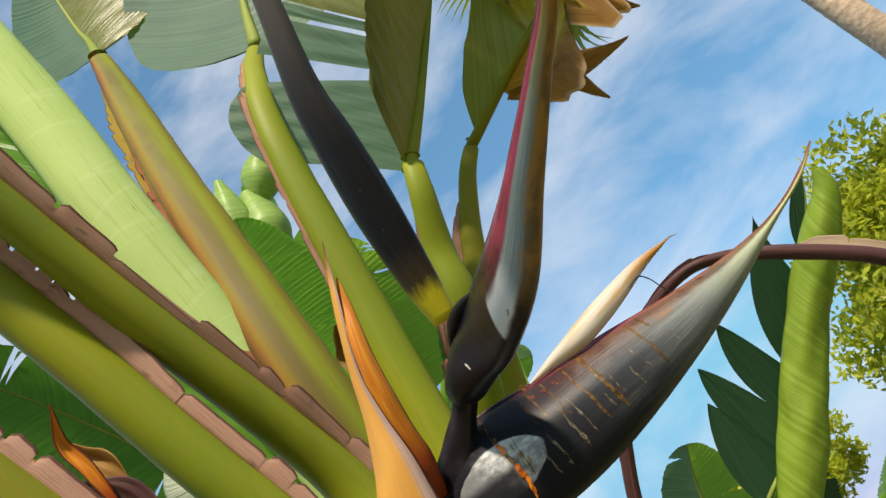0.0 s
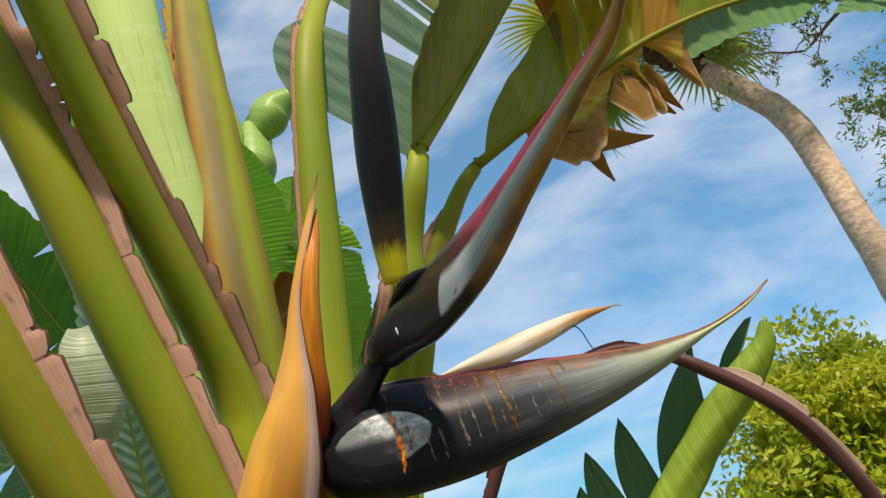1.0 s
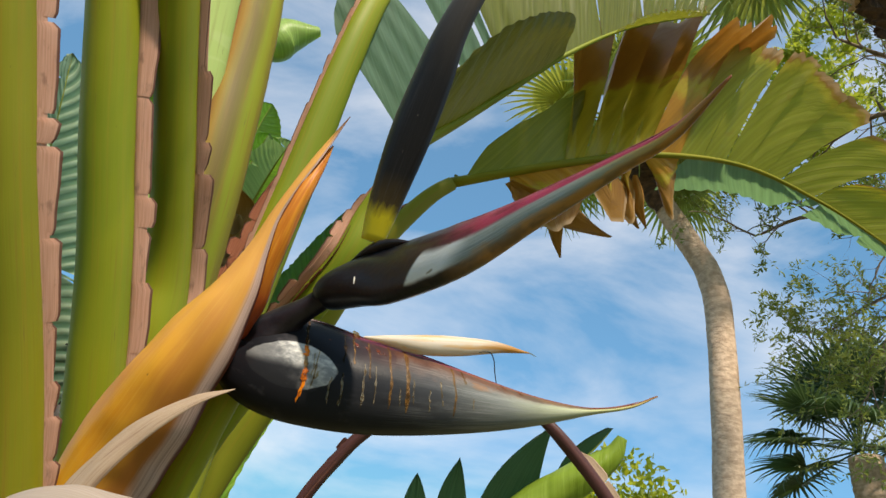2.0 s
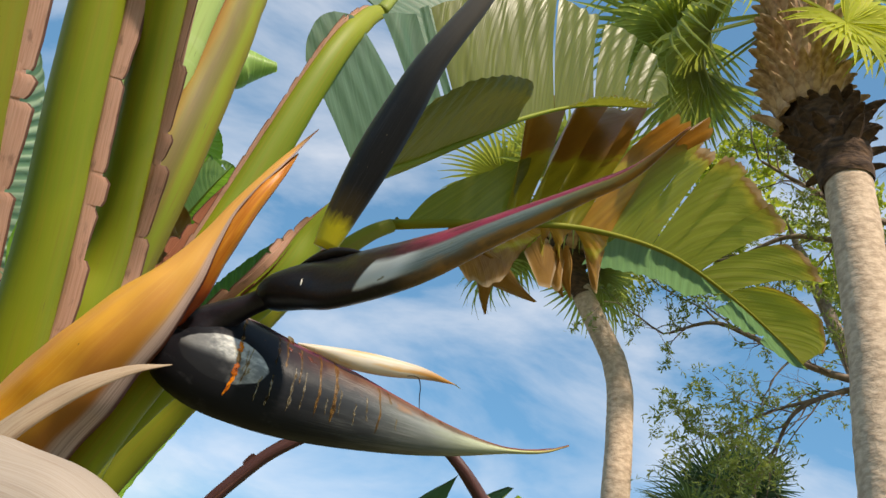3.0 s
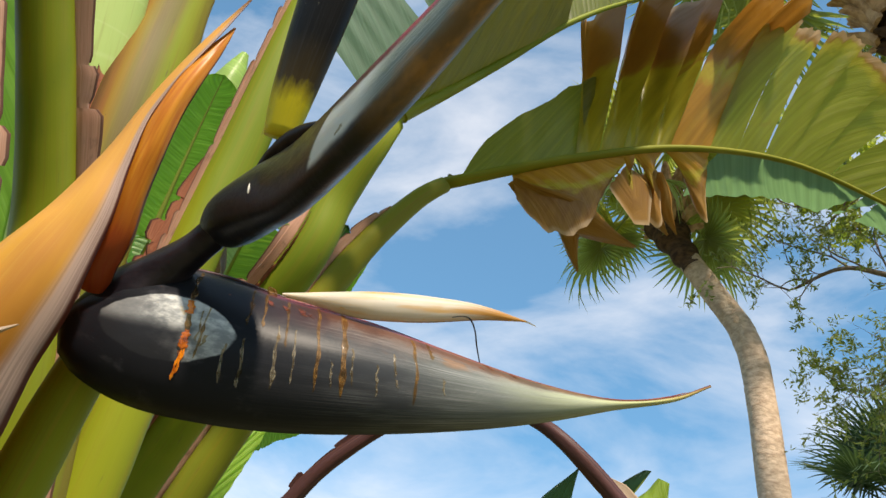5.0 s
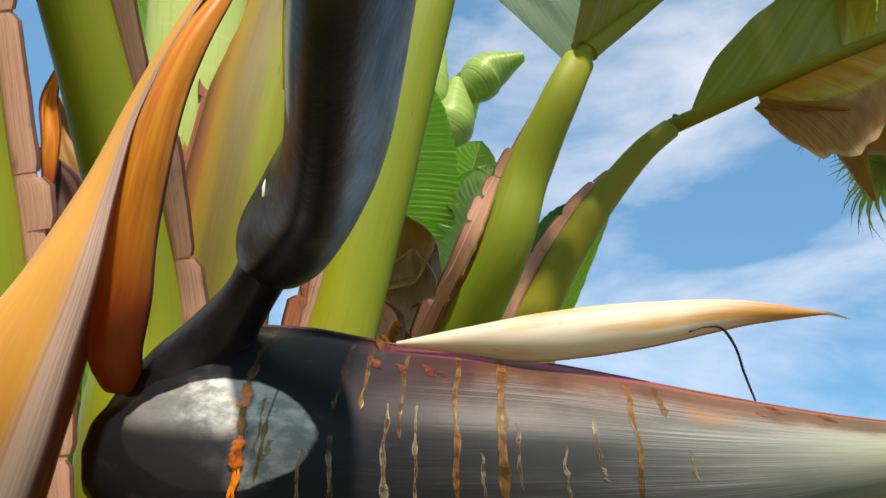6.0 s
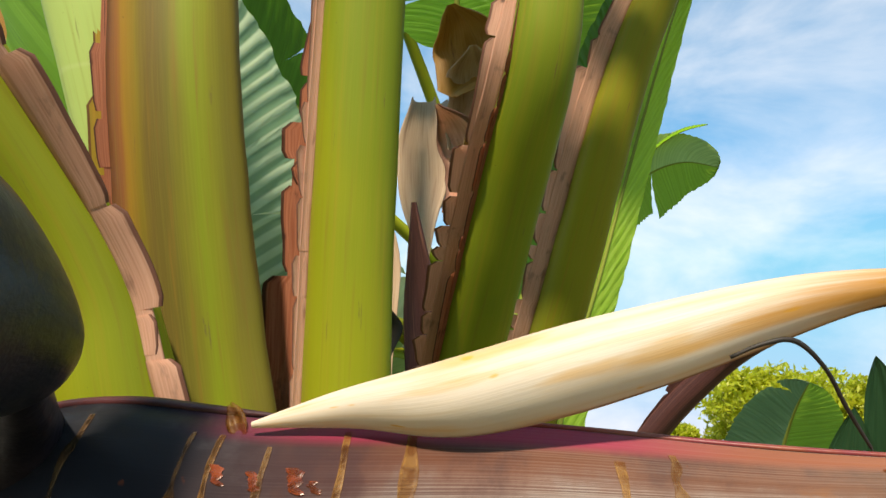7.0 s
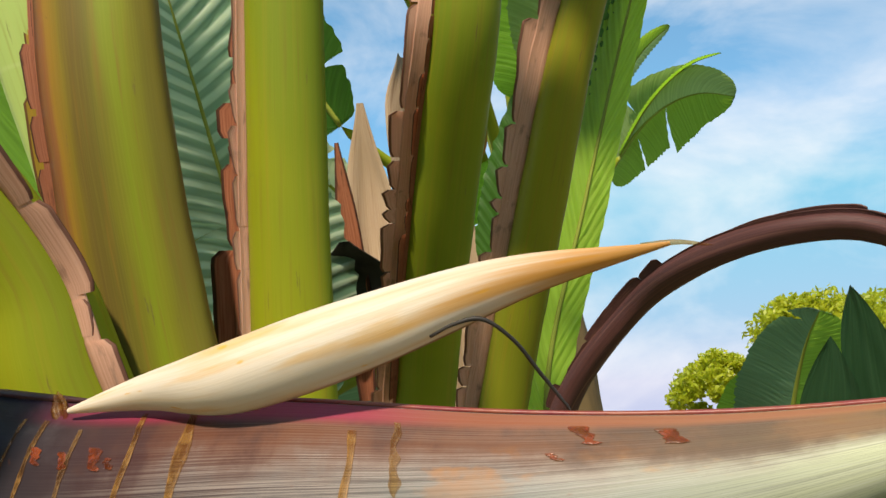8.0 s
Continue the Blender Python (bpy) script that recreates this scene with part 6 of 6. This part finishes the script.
# ---------- fan palms ----------


def fan_mesh(name, seed, blades=34, length=0.75, stem=0.7, spread=2.5, hang=0.5):
    """A fan leaf: a stem along +x and a half-circle of pleated pointed blades, drooping at their ends."""
    rng = random.Random(seed)
    verts, faces = [], []
    for k in range(6):
        f = k / 5
        w = 0.014 - 0.006 * f
        z = 0.10 * f - 0.05 * f * f
        verts += [(stem * f, -w, z), (stem * f, 0, z - 0.012), (stem * f, w, z), (stem * f, 0, z + 0.008)]
    for k in range(5):
        for j in range(4):
            a, b = k * 4 + j, k * 4 + (j + 1) % 4
            faces.append((a, b, b + 4, a + 4))
    for i in range(blades):
        a = (i / (blades - 1) - 0.5) * spread * 2 * 0.9
        ln = length * (1 - 0.25 * abs(a) / 2.5) * rng.uniform(0.88, 1.06)
        d = np.array((math.cos(a), math.sin(a), 0))
        s = np.array((-math.sin(a), math.cos(a), 0))
        base = len(verts)
        droop = hang * rng.uniform(0.6, 1.4)
        twist = rng.uniform(-0.25, 0.25)
        for k in range(6):
            f = k / 5
            wd = 0.025 * min(1, f * 3 + 0.15) * (1 - max(0, f - 0.35) / 0.65) ** 0.9 + 0.0012
            c = np.array((stem, 0, 0.05)) + d * ln * f * (1 - 0.15 * f * f * droop) + np.array((0, 0, 0.10 * f - droop * ln * max(0, f - 0.35) ** 2))
            up = np.array((0, 0, 1.0))
            verts += [tuple(c - s * wd + up * wd * (0.35 + twist)), tuple(c - up * wd * 0.25), tuple(c + s * wd + up * wd * (0.35 - twist))]
        for k in range(5):
            for j in range(2):
                q = base + k * 3 + j
                faces.append((q, q + 1, q + 4, q + 3))
    return raw_mesh(name, verts, faces, None, False)


def ringed_trunk(name, pts, radii, seed, rings=0.10, depth=0.02):
    c, way = spline([(*p, r) for p, r in zip(pts, radii)], 150)
    rows, uvs = [], []
    for i in range(150):
        w = way[i]
        side_v = unit(np.cross(w, (0, 1, 0)))
        u2 = np.cross(side_v, w)
        row, uvr = [], []
        for j in range(21):
            a = 2 * math.pi * j / 20
            k = 1 + depth * math.sin(c[i, 2] / rings * 2 * math.pi) + 0.06 * noise.noise((math.cos(a) * 2, math.sin(a) * 2, c[i, 2] * 3 + seed)) + 0.03 * noise.noise((a * 4, c[i, 2] * 14, seed))
            if j < 20:
                row.append(c[i, :3] + (side_v * math.cos(a) + u2 * math.sin(a)) * c[i, 3] * k)
            uvr.append((c[i, 2], j / 20))
        rows.append(row)
        uvs.append(uvr)
    return grid_mesh(name, rows, uvs, closed=True)


FAN_A = [fan_mesh("fan", 201 + k, 34, 0.75, 0.75, 2.4, h) for k, h in enumerate((0.4, 0.8, 1.2))]
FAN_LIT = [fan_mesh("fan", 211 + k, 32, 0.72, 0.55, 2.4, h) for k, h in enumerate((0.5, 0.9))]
FAN_SUNLIT = fan_mesh("fan", 231, 36, 0.60, 0.45, 2.5, 0.35)
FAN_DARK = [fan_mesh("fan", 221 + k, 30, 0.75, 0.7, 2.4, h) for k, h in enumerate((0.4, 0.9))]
for group_of, mt in ((FAN_A, M_FAN), (FAN_LIT, M_FAN_LIT), (FAN_DARK, M_FAN_DARK)):
    for me_f in group_of:
        me_f.materials.append(mt)
FAN_SUNLIT.materials.append(M_FAN_SUNLIT)


def crown(palm, top, fans, count, seed, size=1.0, tilt=(-25, 75)):
    rng = random.Random(seed)
    for k in range(count):
        az = k * 2.39996 + rng.uniform(-0.3, 0.3)
        el = radians(tilt[0] + (tilt[1] - tilt[0]) * ((k + 0.5) / count) ** 0.9 + rng.uniform(-8, 8))
        f = part("frond", fans[k % len(fans)], None, palm)
        s = size * rng.uniform(0.88, 1.1)
        f.matrix_basis = Matrix.Translation(top) @ Euler((0, 0, az)).to_matrix().to_4x4() @ Euler((rng.uniform(-0.3, 0.3), -el, 0)).to_matrix().to_4x4() @ Matrix.Diagonal((s, s, s, 1))


def frond(palm, top, me, az, el, size, twist=0.0):
    f = part("frond", me, None, palm)
    f.matrix_basis = Matrix.Translation(top) @ pose(0, 0, 0, 0, 0, az) @ pose(0, 0, 0, twist, -el, 0) @ Matrix.Diagonal((size, size, size, 1))


def boots(palm, centre, radius, height, count, seed, material=None, droop=0.0):
    """Old leaf bases, split and overlapping, round the head of the trunk."""
    rng = random.Random(seed)
    prof = [(0, 0), (0.055, 0.0), (0.065, 0.05), (0.055, 0.11), (0.040, 0.17), (0.018, 0.20)]
    verts, faces = [], []
    for k, (w, z) in enumerate(prof):
        th = 0.03 * (1 - z / 0.4)
        x = 0.02 + 0.45 * z + 2.2 * z * z
        verts += [(x, -w, z), (x + th, -w * 0.5, z), (x + th, w * 0.5, z), (x, w, z)]
    for k in range(len(prof) - 1):
        for j in range(3):
            q = k * 4 + j
            faces.append((q, q + 1, q + 5, q + 4))
    q = (len(prof) - 1) * 4
    faces.append((q, q + 1, q + 2, q + 3))
    me = raw_mesh("boot", verts, faces, None, False)
    me.materials.append(material or M_BOOT)
    for k in range(count):
        f = k / count
        az = k * 2.39996
        r = radius * (1.05 - 0.25 * abs(f - 0.4))
        b = part("boot", me, None, palm)
        s = rng.uniform(0.8, 1.15)
        b.matrix_basis = Matrix.Translation((centre[0], centre[1], centre[2] + height * f)) @ Euler((0, 0, az)).to_matrix().to_4x4() @ Matrix.Translation((r * 0.75, 0, 0)) @ Euler((0, droop + rng.uniform(-0.05, 0.55), rng.uniform(-0.3, 0.3))).to_matrix().to_4x4() @ Matrix.Diagonal((s, s, s, 1))


palm_b = thing("fan_palm", "fan palm with a rough grey-brown trunk and shaggy old leaf bases", "palm tree", group="fan palms")
part("trunk", ringed_trunk("trunk", [(2.10, 4.0, -0.05), (2.15, 4.0, 1.8), (2.195, 4.0, 3.63), (2.235, 4.0, 4.65), (2.225, 4.0, 6.05), (2.20, 4.0, 6.5)], [0.185, 0.170, 0.158, 0.158, 0.160, 0.17], 3, 0.07, 0.008), M_BARK, palm_b)
part("trunk_head", ringed_trunk("trunk_head", [(2.225, 4.0, 6.00), (2.19, 4.0, 6.30), (2.08, 4.0, 6.75), (2.0, 4.0, 7.5), (1.97, 4.0, 8.1)], [0.17, 0.21, 0.23, 0.21, 0.10], 5, 0.2, 0.05), M_BARK_DARK, palm_b, "dark fibrous head of the trunk")
boots(palm_b, (2.00, 4.0, 6.62), 0.235, 1.25, 220, 5, None, -0.32)
boots(palm_b, (2.17, 4.0, 6.14), 0.13, 0.50, 60, 8, M_BARK_DARK, -0.05)
for k, (az, el, size, tw) in enumerate([(15, 30, 1.2, 0), (120, 55, 1.2, 0), (155, 40, 1.3, 8), (60, 75, 1.1, 0)]):
    frond(palm_b, (2.0, 4.0, 8.3), FAN_A[k % 3], az, el, size, tw)
for k, (az, el, size, tw) in enumerate([(150, -38, 1.25, 10), (172, -22, 1.35, -10), (186, -42, 1.3, 5), (160, -5, 1.4, 15), (130, -20, 1.3, 5), (178, 8, 1.4, -5), (140, 10, 1.3, 0)]):
    frond(palm_b, (2.0, 4.0, 8.05), FAN_A[k % 3], az, el, size, tw)


def frond_at(palm, hub, along, face, me, size, stem):
    """A fan leaf with its hub at a place, its stem running along and its upper side turned to face."""
    x = Vector(along).normalized()
    z = Vector(face)
    z = (z - x * z.dot(x)).normalized()
    y = z.cross(x)
    f = part("frond", me, None, palm)
    m = Matrix((x, y, z)).transposed().to_4x4()
    f.matrix_basis = Matrix.Translation(Vector(hub) - x * stem * size) @ m @ Matrix.Diagonal((size, size, size, 1))


frond_at(palm_b, (2.126, 3.60, 7.26), (0.82, 0.10, -0.55), (0.15, -0.95, 0.05), FAN_SUNLIT, 1.35, 0.45)
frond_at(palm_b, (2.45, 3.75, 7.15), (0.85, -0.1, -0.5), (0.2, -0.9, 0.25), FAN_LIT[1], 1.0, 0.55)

palm_a = thing("fan_palm", "slender fan palm with a bent grey trunk", "palm tree", group="fan palms")
part("trunk", ringed_trunk("trunk", [(1.20, 6.6, -0.05), (1.22, 6.6, 1.6), (1.235, 6.6, 3.1), (1.25, 6.6, 4.4), (1.235, 6.6, 5.35), (1.165, 6.6, 5.76), (1.06, 6.6, 6.0), (0.86, 6.6, 6.37), (0.70, 6.6, 6.68)], [0.15, 0.142, 0.132, 0.124, 0.12, 0.118, 0.114, 0.11, 0.11], 8, 0.08, 0.008), M_BARK, palm_a)
part("trunk_head", ringed_trunk("trunk_head", [(0.79, 6.6, 6.50), (0.66, 6.6, 6.76), (0.56, 6.6, 7.0), (0.42, 6.6, 7.45)], [0.115, 0.14, 0.20, 0.19], 9, 0.2, 0.08), M_BARK_DARK, palm_a, "dark fibrous head of the trunk")
boots(palm_a, (0.56, 6.6, 6.95), 0.20, 0.5, 40, 6)
crown(palm_a, (0.40, 6.6, 7.5), FAN_A, 12, 17, 1.0, (-65, 40))
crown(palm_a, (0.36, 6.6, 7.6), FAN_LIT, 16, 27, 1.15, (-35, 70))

palm_e = thing("fan_palm", "short fan palm with a dark green crown", "palm tree", group="fan palms")
part("trunk", ringed_trunk("trunk", [(3.75, 10.0, -0.05), (3.65, 10.0, 3.0), (3.5, 10.0, 5.4)], [0.22, 0.2, 0.2], 15), M_BARK, palm_e)
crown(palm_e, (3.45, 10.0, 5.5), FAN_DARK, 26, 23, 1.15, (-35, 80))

# ---------- trees ----------


def leaf_cloud(name, centres, sizes, per, leaf, seed, flat=0.75, material=None, lumps=0.35):
    """Many small single leaves spread through uneven clumps, as one mesh."""
    rng = np.random.default_rng(seed)
    verts, faces = [], []
    for c, s in zip(centres, sizes):
        for _ in range(int(per)):
            d = rng.normal(size=3)
            d /= np.linalg.norm(d)
            r = s * rng.uniform(0.45, 1.0) ** 0.6 * (1 + lumps * noise.noise(tuple(d * 2.3 + np.array(c))))
            p = np.array(c) + d * np.array((1, 1, flat)) * r
            a = rng.normal(size=3)
            a /= np.linalg.norm(a)
            b = np.cross(a, rng.normal(size=3))
            b /= np.linalg.norm(b)
            l, w = leaf * rng.uniform(0.7, 1.3), leaf * 0.42
            k = len(verts)
            verts += [p - a * l, p + b * w, p + a * l, p - b * w]
            faces.append((k, k + 1, k + 2, k + 3))
    return raw_mesh(name, verts, faces, None, False)


def swept_tree(label, trunk, limbs, seed, radius=0.055):
    """An open tree: its trunk, long limbs sweeping to one side, forking twigs and sparse sprays of narrow leaves."""
    rng = random.Random(seed)
    t = thing("tree", label, "tree")
    part("trunk", tube("trunk", trunk, [0.17, 0.15, 0.13, 0.10, 0.07], (0, 1, 0), 1, 12, 40, rough=0.12, seed=seed), M_TWIG, t)
    verts, faces, sprays = [], [], []

    def twig(p, d, ln, r, level):
        ring, w, p = [], unit(d), np.array(p)
        for i in range(6):
            ring.append(len(verts))
            s1 = unit(np.cross(w, (0.3, 0.9, 0.2)))
            s2 = np.cross(s1, w)
            rr = r * (1 - 0.7 * i / 5)
            for j in range(4):
                an = math.pi * j / 2
                verts.append(p + s1 * rr * math.cos(an) + s2 * rr * math.sin(an))
            if i and level < 3 and rng.random() < 0.72:
                twig(p.copy(), w * 0.8 + unit([rng.uniform(-1, 1) for _ in range(3)]), ln * rng.uniform(0.4, 0.7), rr * 0.6, level + 1)
            if level >= 2 and i > 1:
                sprays.append((p.copy(), w.copy()))
            w = unit(w + np.array([rng.uniform(-0.35, 0.35) for _ in range(3)]))
            p = p + w * ln / 5
        for i in range(5):
            for j in range(4):
                faces.append((ring[i] + j, ring[i] + (j + 1) % 4, ring[i + 1] + (j + 1) % 4, ring[i + 1] + j))

    for pts, r in limbs:
        part("limb", tube("limb", pts, [r * (1 - 0.75 * k / (len(pts) - 1)) for k in range(len(pts))], (0, 1, 0.1), 1, 8, 40, rough=0.15, seed=seed), M_TWIG, t)
        c, way = spline(pts, 16)
        for i in range(4, 16):
            twig(c[i, :3], way[i] + unit([rng.uniform(-1, 1) for _ in range(3)]) * 0.9, rng.uniform(0.4, 0.95), r * 0.22, 1)
    part("branchwork", raw_mesh("branchwork", verts, faces), M_TWIG, t)
    lv, lf = [], []
    for p, w in sprays:
        if noise.noise(tuple(p * 1.1)) < -0.12:
            continue
        for k in range(rng.randint(2, 6)):
            a = unit(w * 0.5 + np.array([rng.uniform(-1, 1) for _ in range(3)]))
            b = unit(np.cross(a, [rng.uniform(-1, 1) for _ in range(3)]))
            o = p + w * rng.uniform(-0.05, 0.05)
            ln = rng.uniform(0.035, 0.07)
            q = len(lv)
            lv += [o, o + a * ln * 0.5 + b * ln * 0.16, o + a * ln, o + a * ln * 0.5 - b * ln * 0.16]
            lf.append((q, q + 1, q + 2, q + 3))
    part("crown", raw_mesh("crown", lv, lf, None, False), M_WISPY, t)
    return t


swept_tree("open thin-leaved tree with long wispy grey branches", [(4.2, 6.0, -0.05), (4.1, 6.0, 2.2), (4.0, 5.9, 4.2), (3.8, 5.7, 5.6), (3.6, 5.3, 6.8)],
           [([(3.85, 5.75, 5.45), (3.61, 5.76, 5.65), (3.16, 5.97, 5.72), (2.74, 6.08, 5.86), (2.27, 6.12, 6.08), (1.94, 6.16, 6.17), (1.55, 6.34, 6.06)], 0.050),
            ([(3.85, 5.75, 5.40), (3.62, 5.78, 5.61), (3.18, 5.99, 5.67), (2.76, 6.30, 5.52), (2.62, 6.54, 5.21), (2.50, 6.70, 4.95)], 0.036),
            ([(2.90, 6.18, 5.60), (2.55, 6.40, 5.50), (2.31, 6.56, 5.38), (2.10, 6.70, 5.22)], 0.018),
            ([(3.65, 5.30, 6.55), (3.41, 5.02, 6.68), (2.99, 5.11, 6.85), (2.43, 5.12, 7.12), (2.04, 5.09, 7.31)], 0.045),
            ([(3.68, 5.40, 6.40), (3.45, 5.14, 6.53), (2.84, 5.33, 6.71), (2.42, 5.47, 6.78), (2.05, 5.73, 6.66), (1.72, 5.88, 6.62)], 0.042)], 301)

def round_tree(label, centre, size, seed, n=26, per=420, leaf=0.06, clump=(0.28, 0.5), material=None, foot=0.0):
    t = thing("tree", label, "tree")
    rng = np.random.default_rng(seed)
    cs, ss = [], []
    for _ in range(n):
        d = rng.normal(size=3)
        d /= np.linalg.norm(d)
        cs.append(np.array(centre) + d * np.array(size) * rng.uniform(0.35, 0.85))
        ss.append(float(rng.uniform(*clump) * min(size)))
    part("trunk", tube("trunk", [(centre[0] + foot, centre[1], -0.05), (centre[0] + 0.05 + foot * 0.7, centre[1], centre[2] * 0.5), (centre[0], centre[1], centre[2])], [0.16, 0.13, 0.06], (0, 1, 0), 1, 10, 16, rough=0.1), M_TWIG, t)
    part("crown", leaf_cloud("crown", cs, ss, per, leaf, seed), material or M_BUSH, t)
    return t


round_tree("rounded yellow-green leafy tree in full sun", (1.0, 12.0, 3.1), (2.4, 1.6, 2.7), 401, 110, 620, 0.072)
round_tree("rounded yellow-green leafy tree in full sun", (3.3, 13.0, 3.6), (1.8, 1.5, 2.0), 403, 36, 420, 0.06)
round_tree("low spreading yellow-green tree", (-4.9, 14.0, 3.0), (2.3, 1.4, 1.0), 405, 46, 420, 0.06)
round_tree("low spreading yellow-green tree", (-3.6, 14.6, 2.8), (1.6, 1.3, 0.9), 407, 30, 420, 0.06)
round_tree("low spreading yellow-green tree", (-7.3, 14.4, 2.2), (1.4, 1.2, 0.8), 409, 24, 400, 0.06)
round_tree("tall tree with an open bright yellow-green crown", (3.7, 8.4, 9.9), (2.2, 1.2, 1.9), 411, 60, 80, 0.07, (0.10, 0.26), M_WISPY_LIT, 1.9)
